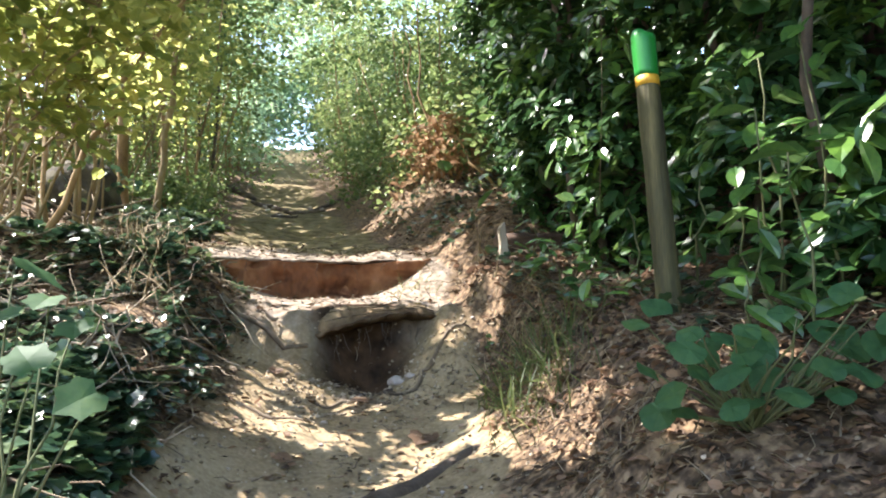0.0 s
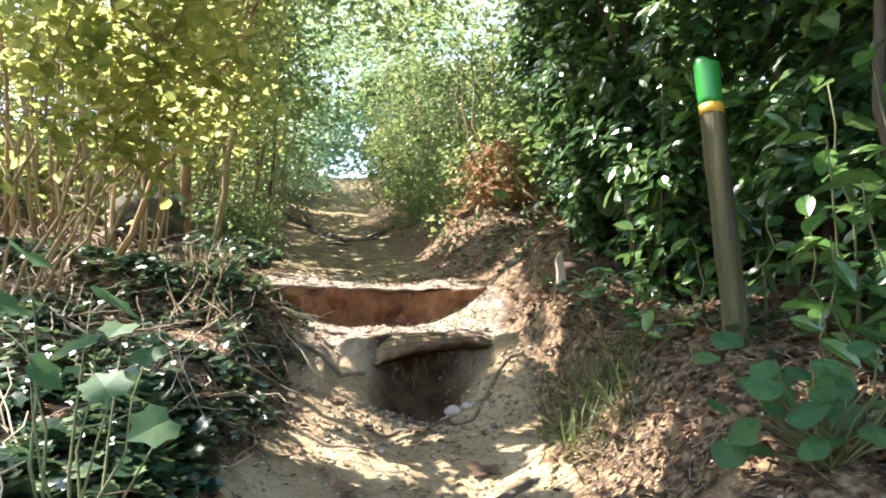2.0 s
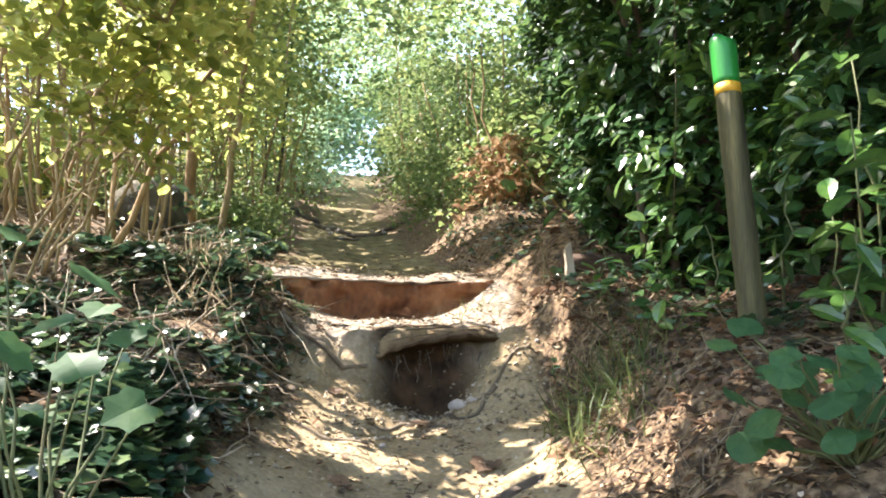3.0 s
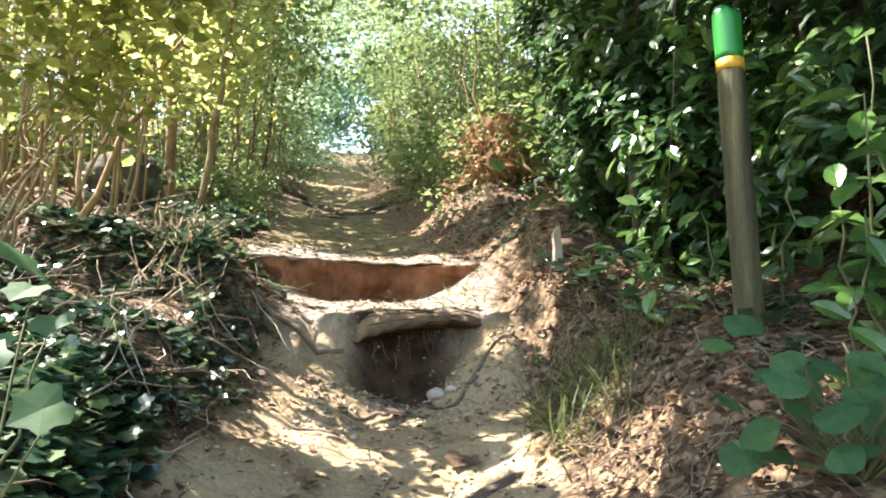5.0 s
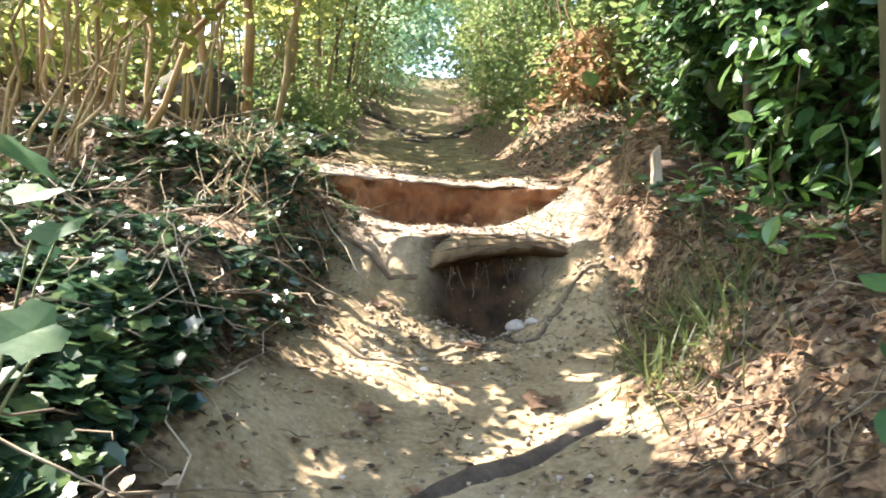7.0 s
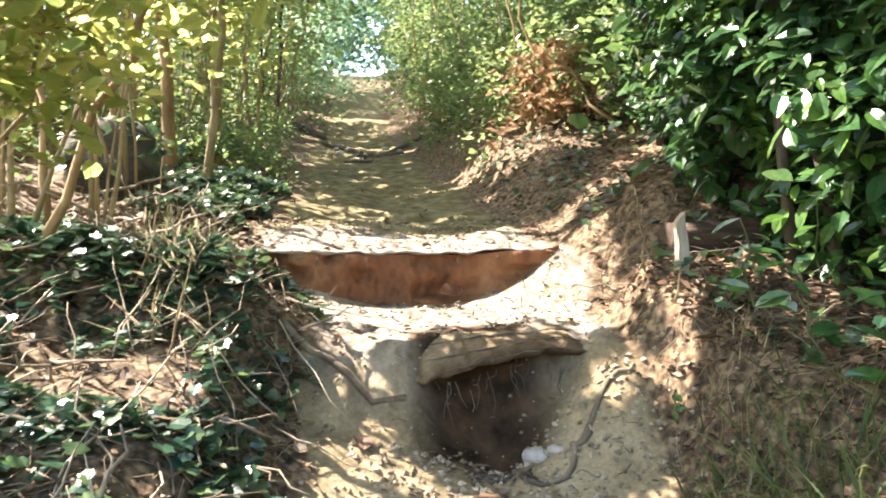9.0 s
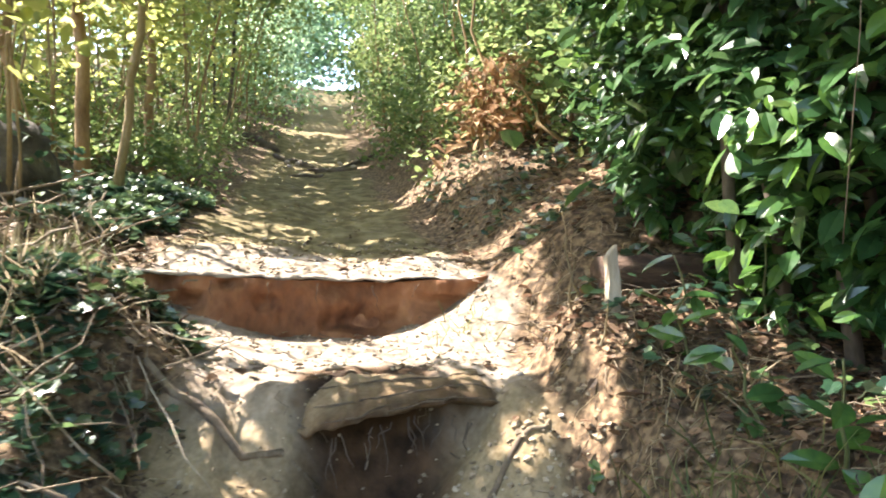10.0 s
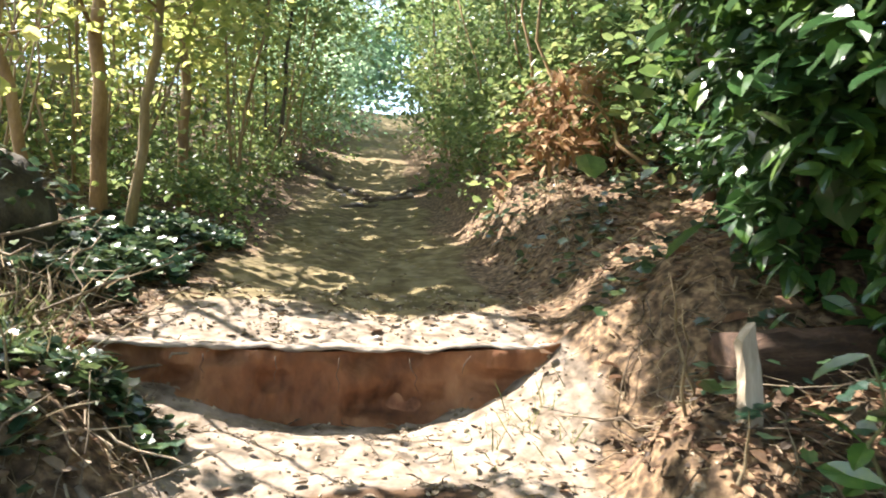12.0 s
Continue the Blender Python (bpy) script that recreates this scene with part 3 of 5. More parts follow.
def build_ground():
    xs = axis(-2.4, 3.4, 0.03, 300)
    ys = np.unique(np.concatenate([axis(-0.5, 9.5, 0.035, 300), np.arange(6.02, 6.10, 0.006), np.arange(4.66, 4.82, 0.012)]))
    gx, gy = np.meshgrid(xs, ys)
    z = ground_z(gx.ravel(), gy.ravel())
    v = np.stack([gx.ravel(), gy.ravel(), z], 1)
    nx, ny = len(xs), len(ys)
    i = (np.arange(ny - 1)[:, None] * nx + np.arange(nx - 1)[None]).ravel()
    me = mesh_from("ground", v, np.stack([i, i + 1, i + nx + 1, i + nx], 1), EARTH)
    x, y = v[:, 0], v[:, 1]
    d = np.maximum(dirt_left(y) - x, x - trail_right(y) + 0.08) + 0.22 * (vnoise(x * 2.5, y * 2.5, 67) - 0.5) + 0.5 * smooth(-y, -1.5, 3)
    # past the upper step extra mould colour also darkens the trail for shade
    me.attributes.new("trail", "FLOAT", "POINT").data.foreach_set("value", ((1 - smooth(d, -0.18, 0.14)) * (1 - 0.2 * smooth(y, 6.45, 7.2))).astype(np.float32))
    wav = 0.3 * (vnoise(x * 3, y * 3, 66) - 0.5)
    me.attributes.new("chalky", "FLOAT", "POINT").data.foreach_set("value", (smooth(y + wav, 4.7, 5.1) * (1 - smooth(y + wav, 6.55, 6.9))).astype(np.float32))
    # darker olive soil on the upper trail; shade and green light put into colour
    me.attributes.new("shaded_olive", "FLOAT", "POINT").data.foreach_set("value", (smooth(y + wav, 6.55, 6.9) * (1 - 0.35 * smooth(y, 15, 17))).astype(np.float32))
    # shade of the hollow under the log, painted into dark soil
    dark_soil_shade = smooth(y, 4.5, 4.68) * (1 - smooth(y, 5.16, 5.24)) * np.clip(0.85 * smooth(x, 0.4, 0.62) * (1 - smooth(x, 0.95, 1.2)) + 0.5 * np.exp(-(((x - 0.84) / 0.22) ** 2)) + 0.6 * (vnoise(x * 9, y * 9, 61) - 0.5), 0, 1)
    me.attributes.new("dark_soil_shade", "FLOAT", "POINT").data.foreach_set("value", dark_soil_shade.astype(np.float32))
    face = np.exp(-((y - 6.06) / 0.03) ** 2) * (x > -0.6) * (x < 1.7)
    me.attributes.new("clay", "FLOAT", "POINT").data.foreach_set("value", face.astype(np.float32))
    return tagged(new("ground", me), "worn tan earth trail between leaf-strewn banks", "ground", kind="structure")


build_ground()


# ------------------------------------------------------------------ trail steps
def earth_riser():
    """The scooped clay face of the upper step, under its board."""
    t = thing("earth_step", "eroded red-brown clay step face under a worn board", "step", kind="", at=(0.7, 5.98, 1.6))
    nx, nz = 150, 24
    v = []
    for j in range(nz + 1):
        for i in range(nx + 1):
            x = -0.42 + 2.06 * i / nx
            top = gz(x, 6.12) - 0.012
            low = min(top - 0.004, gz(x, 5.93) - 0.05)
            f = j / nz
            zz = low + (top - low) * f
            scoop = 0.055 * math.sin(math.pi * min(1, f * 1.1)) * (0.5 + float(vnoise(x * 3, 0, 11)))
            lump = 0.05 * (float(vnoise(x * 7, zz * 9, 12)) - 0.5) + 0.03 * (float(vnoise(x * 24, zz * 16, 13)) - 0.5) + 0.35 * max(0.0, float(vnoise(x * 5.5, zz * 9, 14)) - 0.58)
            v.append((x - 0.7, -0.035 + scoop * 0.4 + lump - 0.04 * (1 - f), zz - 1.6))
    idx = lambda i, j: j * (nx + 1) + i
    f = [(idx(i, j), idx(i + 1, j), idx(i + 1, j + 1), idx(i, j + 1)) for j in range(nz) for i in range(nx)]
    ob = new("clay_face", mesh_from("clay_face", v, f, CLAY))
    ob.parent = t
    bm = bmesh.new()
    n = 150
    rows = []
    for i in range(n + 1):
        x = -0.36 + 1.98 * i / n
        z = gz(x, 6.12) + 0.006 - 0.02 * smooth(x, 1.1, 1.6) + 0.012 * (float(vnoise(x * 9, 3, 24)) - 0.5) + 0.006 * (float(vnoise(x * 40, 3, 25)) - 0.5)
        y0 = 5.925 + 0.03 * float(vnoise(x * 6, 0, 21)) + 0.02 * float(vnoise(x * 34, 0, 23)) + 0.03 * max(0, (x - 0.9)) * 2
        th = 0.018 * (1 - 0.6 * smooth(x, 0.75, 1.14)) * (0.6 + 0.8 * float(vnoise(x * 13, 5, 26)))
        y1 = 6.2 + 0.03 * float(vnoise(x * 4, 1, 22))
        rows.append([bm.verts.new((x - 0.7, yy - 5.98, zz - 1.6)) for yy, zz in ((y0, z - th), (y0 - 0.006, z - 0.006), (y0 + 0.02, z + 0.006), (y1, z + 0.004), (y1, z - th))])
    for a, b in zip(rows, rows[1:]):
        for k in range(5):
            bm.faces.new((a[k], b[k], b[(k + 1) % 5], a[(k + 1) % 5]))
    bm.faces.new(rows[0])
    bm.faces.new(rows[-1][::-1])
    part("step_board", bm, OLDBOARD, t, "grey weathered step board with splintered front edge")


earth_riser()


def root(name, pts, radii, label, material=DARKBARK, sides=9, rough=0.18):
    bm = tube(bmesh.new(), pts, radii, sides, rough)
    return tagged(part(name, bm, material), label, "root")


def arched_log():
    """The flattened, fibrous half-buried log whose front edge arches over the washed-out hollow of the lower step."""
    bm, rows, n = bmesh.new(), [], 120
    for i in range(n + 1):
        x = 0.36 + 1.22 * i / n
        lip = float(np.interp(x, [0.36, 0.5, 0.65, 0.8, 0.95, 1.1, 1.25, 1.4, 1.5, 1.58], [1.27, 1.335, 1.36, 1.40, 1.435, 1.445, 1.44, 1.405, 1.37, 1.31]))
        lip += 0.014 * (float(vnoise(x * 7, 7, 56)) - 0.5) + 0.010 * (float(vnoise(x * 29, 3, 57)) - 0.5)
        y0 = 4.70 + 0.07 * float(vnoise(x * 5, 2, 52)) + 0.03 * float(vnoise(x * 23, 5, 54)) + 0.022 * float(vnoise(x * 61, 9, 58))
        y0 += 0.24 * (1 - float(smooth(x, 0.38, 0.68)))
        th = 0.010 + 0.016 * float(vnoise(x * 8, 0, 51))
        ends = float(smooth(x, 0.36, 0.6) * (1 - smooth(x, 1.42, 1.58)))
        lip = lip * ends + (gz(x, y0 + 0.02) - 0.03) * (1 - ends)
        back = max(gz(x, 5.16), lip - 0.02) - 0.012
        ring = []
        for k, (yy, zz) in enumerate(((y0 + 0.05, lip - th * 1.6), (y0 + 0.006, lip - th), (y0, lip - th * 0.4), (y0 + 0.03, lip + 0.004), (y0 + 0.12, lip + (back - lip) * 0.3 + 0.006), (y0 + 0.24, lip + (back - lip) * 0.7 + 0.006), (max(5.13, y0 + 0.27), back), (5.3, back - 0.03), (5.3, back - 0.09), (y0 + 0.2, lip - 0.05))):
            ring.append(bm.verts.new((x, yy, zz + 0.014 * (float(vnoise(x * 4, k * 3.1, 53)) - 0.5) + 0.016 * (float(vnoise(x * 13, k * 5.7, 55)) - 0.5))))
        rows.append(ring)
    m = len(rows[0])
    crest = [[tuple(v.co) for v in ring] for ring in rows]
    for a, b in zip(rows, rows[1:]):
        for k in range(m):
            bm.faces.new((a[k], b[k], b[(k + 1) % m], a[(k + 1) % m]))
    bm.faces.new(rows[0])
    bm.faces.new(rows[-1][::-1])
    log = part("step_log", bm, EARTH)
    co = np.array([tuple(v.co) for v in log.data.vertices])
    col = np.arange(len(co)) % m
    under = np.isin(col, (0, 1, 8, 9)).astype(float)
    # faces under the log darkened in colour for shade; top browner towards the lip
    for name, value in (("trail", np.ones(len(co))), ("chalky", 0.35 * smooth(co[:, 1], 4.95, 5.2) * (1 - under)), ("dark_soil_shade", 0.8 * under + (1 - under) * np.clip(0.85 - 0.45 * smooth(co[:, 1], 4.75, 5.15) + 0.5 * (vnoise(co[:, 0] * 9, co[:, 1] * 30, 59) - 0.5), 0, 1)), ("shaded_olive", np.zeros(len(co))), ("clay", np.zeros(len(co)))):
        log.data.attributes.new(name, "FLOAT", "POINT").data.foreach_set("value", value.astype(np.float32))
    tagged(log, "thin arched earth-crusted log over a washed-out hollow step", "log")
    for _ in range(80):
        i = random.randrange(6, n - 24)
        j = i + random.randrange(8, 22)
        k = random.choice((2, 3, 3, 4, 4, 5, 5, 6))
        pts = [Vector(crest[q][k]) + Vector((0, random.uniform(-0.012, 0.012), random.uniform(0.0, 0.006))) for q in range(i, j, 4)]
        r = random.uniform(0.0015, 0.0045)
        part("fibre", tube(bmesh.new(), pts, [r * (1 - 0.6 * abs(2 * q / max(1, len(pts) - 1) - 1)) for q in range(len(pts))], 5), random.choice((TWIG, DARKBARK, LOGWOOD)), log)
    return log


arched_log()


def ground_root(a, b, r, label, material=DARKBARK, lift=0.3, n=11, wob=0.05):
    """A root that follows the ground from a to b."""
    pts = []
    for k in range(n):
        f = k / (n - 1)
        x = a[0] + (b[0] - a[0]) * f + wob * math.sin(5 * f + a[0] * 9) * math.sin(math.pi * f)
        y = a[1] + (b[1] - a[1]) * f + wob * math.sin(7 * f + b[0] * 5) * math.sin(math.pi * f)
        pts.append((x, y, gz(x, y) + r * lift))
    return root("tree_root", pts, [r * (0.35 + 0.65 * math.sin(math.pi * (0.1 + 0.8 * k / (n - 1)))) for k in range(n)], label, material)


ground_root((1.44, 4.6), (1.08, 4.5), 0.013, "brown exposed root slanting below the step log", TWIG, 0.0)
ground_root((1.2, 4.5), (0.98, 4.4), 0.016, "brown exposed root slanting below the step log", TWIG)
for k in range(8):
    x = random.uniform(0.6, 0.95)
    ground_root((x, random.uniform(4.5, 4.75)), (x + random.uniform(-0.2, 0.25), random.uniform(4.35, 4.5)), random.uniform(0.005, 0.011), "thin dark root straggling out of the hollow", DARKBARK, 0.8, 9, 0.06)
bow = [(-0.06, 5.02), (0.05, 5.0), (0.14, 4.98), (0.22, 4.9), (0.32, 4.84), (0.46, 4.84), (0.6, 4.86)]
root("tree_root", [(x, y, gz(x, y) + 0.012) for x, y in bow], [0.012, 0.016, 0.018, 0.019, 0.018, 0.016, 0.01], "bowed tan root looping out of the trail edge", TWIG)
for k in range(14):
    x = random.uniform(0.62, 1.3)
    z = 1.40 - 0.25 * abs(x - 1.0)
    tagged(part("rootlet", tube(bmesh.new(), bent((x, 4.78, z), (x + random.uniform(-0.06, 0.06), 4.76, z - random.uniform(0.06, 0.2)), 5, 0.02), [0.003, 0.003, 0.0025, 0.002, 0.001], 5), DARKBARK), "fine dark rootlet hanging under the step log", "root", "rootlets under the log")
ground_root((0.45, 4.38), (0.9, 4.28), 0.012, "thin tan root crossing the trodden earth", TWIG)
ground_root((0.0, 4.22), (0.4, 3.95), 0.012, "tan root along the foot of the bank", TWIG)
root("tree_root", [(-0.1, 4.78, gz(-0.1, 4.78) + 0.01), (-0.09, 4.74, gz(-0.09, 4.78) - 0.03), (-0.07, 4.72, gz(-0.09, 4.78) - 0.12), (-0.08, 4.7, gz(-0.09, 4.7) - 0.02)], [0.022, 0.026, 0.022, 0.015], "stubby root bending down the bank face", TWIG)
for k in range(5):
    x = 0.1 + 0.26 * k + random.uniform(-0.05, 0.05)
    z = gz(x, 6.12) - 0.03
    l = random.uniform(0.05, 0.14)
    tagged(part("rootlet", tube(bmesh.new(), bent((x, 5.90, z), (x + random.uniform(-0.04, 0.04), 5.885, z - l), 5, 0.012), [0.002, 0.002, 0.0016, 0.0014, 0.001], 5), DARKBARK), "fine dark rootlet hanging from the clay step", "root", "rootlets under the board")


# ------------------------------------------------------------------ waymarker post, stake and old timber
def waymarker():
    base, top = Vector((1.775, 2.775, 1.30)), Vector((1.732, 2.815, 2.60))
    t = thing("waymarker_post", "round weathered wooden trail post with green painted top", "post", at=base)
    d = top - base
    n, sides = 26, 20

    def ring_mesh(name, f0, f1, k, grow, material, label, cut=False):
        bm = bmesh.new()
        rings = []
        for i in range(k + 1):
            f = f0 + (f1 - f0) * i / k
            c = d * f
            r = 0.052 - 0.002 * f + grow + 0.0015 * math.sin(f * 21)
            ring = []
            for s in range(sides):
                g = 2 * math.pi * s / sides
                rr = r * (1 + 0.03 * math.sin(3 * g + 1) + 0.012 * math.sin(11 * g))
                z = 0.0
                if cut and i == k:
                    z = -0.035 * max(0, math.sin(g + 2.4))
                    rr *= 0.86
                ring.append(bm.verts.new(c + Vector((rr * math.cos(g), rr * math.sin(g), z))))
            rings.append(ring)
        for a, b in zip(rings, rings[1:]):
            for s in range(sides):
                bm.faces.new((a[s], a[(s + 1) % sides], b[(s + 1) % sides], b[s]))
        bm.faces.new(rings[-1])
        bm.faces.new(rings[0][::-1])
        part(name, bm, material, t, label)

    ring_mesh("shaft", 0.0, 0.845, n, 0.0, POSTWOOD, "grey-green weathered wooden shaft")
    ring_mesh("yellow_band", 0.806, 0.838, 2, 0.0022, YELLOWPAINT, "narrow yellow painted band")
    ring_mesh("green_top", 0.838, 1.0, 8, 0.002, GREENPAINT, "bright green painted slanted top", cut=True)


waymarker()


def stake():
    x, y = 1.76, 4.78
    z = gz(x, y) - 0.07
    bm = bmesh.new()
    rings = []
    for i in range(9):
        f = i / 8
        w, dth = 0.03 - 0.008 * f, 0.024 - 0.005 * f
        ring = []
        for sx, sy in ((-1, -1), (0, -1.15), (1, -1), (1.1, 0), (1, 1), (0, 1.1), (-1, 1), (-1.1, 0)):
            ring.append(bm.verts.new((sx * w * (1 + 0.15 * random.uniform(-1, 1)) + 0.015 * math.sin(3 * f), sy * dth, 0.30 * f + (0.03 * random.random() + 0.02 * sx if i == 8 else 0))))
        rings.append(ring)
    for a, b in zip(rings, rings[1:]):
        for s in range(8):
            bm.faces.new((a[s], a[(s + 1) % 8], b[(s + 1) % 8], b[s]))
    bm.faces.new(rings[-1])
    ob = part("wooden_stake", bm, STAKEWOOD)
    for p in ob.data.polygons:
        p.use_smooth = False
    ob = tagged(ob, "pale split wooden stake holding an old timber", "stake")
    ob.location = (x, y, z)
    # old timber behind the stake
    bm = bmesh.new()
    rings = []
    for i in range(15):
        f = i / 14
        ring = []
        for k in range(12):
            g = 2 * math.pi * k / 12
            cy, cz = math.cos(g), math.sin(g)
            r = 0.1 / max(abs(cy), abs(cz)) ** 0.7 * (1 + 0.16 * random.uniform(-1, 1))
            ring.append(bm.verts.new((0.85 * f, cy * r * 0.9, cz * r)))
        rings.append(ring)
    for a, b in zip(rings, rings[1:]):
        for s in range(12):
            bm.faces.new((a[s], a[(s + 1) % 12], b[(s + 1) % 12], b[s]))
    bm.faces.new(rings[0][::-1])
    bm.faces.new(rings[-1])
    ob = tagged(part("old_timber", bm, ROTWOOD), "rotten red-brown timber lying in the bank", "timber")
    ob.matrix_world = pose(1.84, 5.04, gz(1.85, 5.0) + 0.09, 0, -3, 6)


stake()


def stone(x, y, r, label="pale stone lying on the trail"):
    bm = bmesh.new()
    bmesh.ops.create_icosphere(bm, subdivisions=2, radius=r)
    for v in bm.verts:
        v.co *= 1 + 0.45 * (noise.noise(v.co * 2.2 / r + Vector((x, y, 0))))
        v.co.z *= 0.6
    ob = tagged(part("stone", bm, STONE), label, "stone", "stones on the trail")
    ob.location = (x, y, gz(x, y) + r * 0.25)


stone(0.99, 4.60, 0.06, "pale pinkish stone below the step log")
stone(1.06, 4.55, 0.035)
for k in range(16):
    yy = random.uniform(2.2, 6.9)
    stone(random.uniform(float(trail_left(yy)), float(trail_right(yy))), yy, random.uniform(0.008, 0.022))
for k in range(8):
    yy = random.uniform(11.5, 14.5)
    stone(random.uniform(0.4, 1.5), yy, random.uniform(0.025, 0.055), "grey stone among roots on the upper trail")

# roots of the upper trail; the third stands in for a shadowed earth lip
for k, (a, b, r) in enumerate([((0.3, 14.2), (0.9, 13.4), 0.06), ((0.8, 13.2), (1.5, 12.9), 0.045), ((-0.5, 15.6), (0.35, 14.8), 0.1), ((0.9, 13.0), (1.9, 13.6), 0.04), ((0.5, 12.2), (1.0, 12.6), 0.035)]):
    ground_root(a, b, r, "dark ridge of roots and shadowed earth lip across the upper trail", DARKBARK, 0.2, 13, 0.1)


# ------------------------------------------------------------------ trees and shrubs
def stem(parent, base, tip, r, material=BARK, n=10, wob=0.06, name="stem", sides=8):
    base, tip = Vector(base), Vector(tip)
    pts = bent(base, tip, n, wob)
    bm = tube(bmesh.new(), [p - parent.location for p in pts], [r * (1 - 0.55 * k / (n - 1)) * (1.25 if k == 0 else 1) for k in range(n)], sides, 0.06)
    part(name, bm, material, parent)
    return pts


def limbs(parent, pts, count, length, r, material=BARK, name="limb"):
    """Side branches off a stem, in one mesh; returns their ends."""
    ends = []
    for _ in range(count):
        bm = bmesh.new()
        p = pts[random.randrange(len(pts) // 3, len(pts))]
        g = random.uniform(0, 2 * math.pi)
        l = length * random.uniform(0.5, 1.1)
        e = p + Vector((math.cos(g) * l, math.sin(g) * l, l * random.uniform(0.1, 0.7)))
        mids = bent(p, e, 5, 0.07)
        tube(bm, [q - parent.location for q in mids], [r, r * 0.8, r * 0.6, r * 0.45, r * 0.25], 5)
        ends += mids[2:]
        part(name, bm, material, parent)
    return np.array([tuple(e) for e in ends])


def tree(name, base, tip, r, label, leaf=WOODLEAF, count=2500, size=0.075, spread=0.3, branch=14, blen=1.0, material=BARK, up=0.5):
    x, y = base
    t = thing(name, label, "tree", at=(x, y, gz(x, y) - 0.05))
    pts = stem(t, t.location, (*tip[:2], tip[2]), r, material, 14, 0.045, "trunk", 10)
    ends = limbs(t, pts, branch, blen, r * 0.32, material)
    p = ends[RNG.integers(0, len(ends), count)] + RNG.normal(size=(count, 3)) * spread
    leaves("crown", OVAL, p, size, leaf, t, up=up)
    return t


# named trunks of the coppice beside the trail
tree("hazel_tree", (-1.13, 8.46), (-1.30, 8.4, 7.2), 0.06, "straight orange-brown trunk among coppice", HAZEL, 2600, 0.085, 0.35)
tree("birch_sapling", (-0.76, 7.87), (-0.40, 7.8, 6.6), 0.036, "slender pale leaning sapling at the trail edge", HAZEL, 2200, 0.085, 0.35, material=STEMBARK)
tree("hazel_tree", (-0.90, 10.0), (-0.95, 10.0, 8.2), 0.05, "thin orange-brown trunk among coppice", HAZEL, 2600, 0.08, 0.4)
tree("ash_sapling", (-0.45, 14.2), (-0.05, 14.1, 10.0), 0.032, "dark thin sapling on the trail bank", WOODLEAF, 2500, 0.085, 0.45, material=DARKBARK)
tree("ash_sapling", (-0.62, 14.3), (-0.75, 14.5, 9.0), 0.024, "dark thin sapling on the trail bank", WOODLEAF, 2000, 0.085, 0.45, material=DARKBARK)
tree("hazel_tree", (-1.35, 7.9), (-2.1, 7.7, 6.6), 0.042, "leaning brown trunk among coppice", HAZEL, 2400, 0.085, 0.35)
tree("hazel_tree", (-2.3, 9.2), (-2.9, 9.4, 7.8), 0.055, "leaning orange-brown trunk behind the coppice", HAZEL, 2400, 0.085, 0.4)


def streak_shade(p):
    """How many of the points p would throw their shade on the sunlit streaks, the landing or the board."""
    n = 0
    for z, x0, x1, y0, y1 in ((0.9, -0.1, 0.8, 3.6, 4.25), (1.6, 0.2, 1.8, 4.95, 6.0), (1.95, -0.4, 1.7, 6.0, 6.7)):
        t = (p[:, 2] - z) / SUN.z
        x, y = p[:, 0] - SUN.x * t, p[:, 1] - SUN.y * t
        n += int(((t > 0.2) & (x > x0) & (x < x1) & (y > y0) & (y < y1)).sum())
    return n


def coppice(x, y, stems, height, label, count=1900, size=0.078, splay=0.35, r=0.017, leaf=HAZEL):
    t = thing("hazel_coppice", label, "shrub", "coppice shrubs beside the trail", at=(x, y, gz(x, y) - 0.04))
    ends = []
    for k in range(stems):
        best = None
        for _ in range(10):
            g = random.uniform(0, 2 * math.pi)
            bx, by = x + 0.2 * math.cos(g), y + 0.2 * math.sin(g)
            lean = splay * random.uniform(0.1, 1.0)
            h = height * random.uniform(0.7, 1.05)
            f = np.linspace(0.1, 1, 24)
            line = np.stack([bx + math.cos(g) * lean * h * f, by + math.sin(g) * lean * h * f, gz(bx, by) + h * f], 1)
            shade = streak_shade(line)
            if best is None or shade < best[0]:
                best = (shade, g, bx, by, lean, h)
        _, g, bx, by, lean, h = best
        pts = stem(t, (bx, by, gz(bx, by) - 0.03), (bx + math.cos(g) * lean * h, by + math.sin(g) * lean * h, gz(bx, by) + h), r * random.uniform(0.4, 1.0), STEMBARK, 9, 0.055, sides=6)
        ends += [tuple(p) for p in pts[3:]]
    ends = np.array(ends)
    p = ends[RNG.integers(0, len(ends), count)] + RNG.normal(size=(count, 3)) * 0.26
    leaves("crown", OVAL, p, size, leaf, t, up=0.55)
    return t


for x, y, s, h in [(-1.45, 5.3, 6, 3.4), (-1.2, 6.0, 5, 3.6), (-1.75, 6.4, 7, 3.8), (-1.1, 7.0, 5, 3.8), (-2.2, 5.6, 7, 3.6), (-1.9, 8.2, 7, 4.2), (-2.6, 7.2, 7, 4.2), (-1.5, 9.4, 7, 4.4), (-1.0, 11.4, 7, 4.4), (-1.7, 12.2, 7, 4.6), (-0.7, 12.9, 6, 4.4), (-2.6, 10.6, 7, 4.6), (-3.4, 8.6, 7, 4.6), (-3.2, 12.6, 7, 4.6)]:
    coppice(x, y, s, h, "multi-stemmed pale hazel coppice with yellow-green leaves")

# a dry bough slanting across the coppice
t = thing("dead_bough", "bare brown bough leaning out of the coppice", "branch", at=(-1.1, 5.2, gz(-1.1, 5.2)))
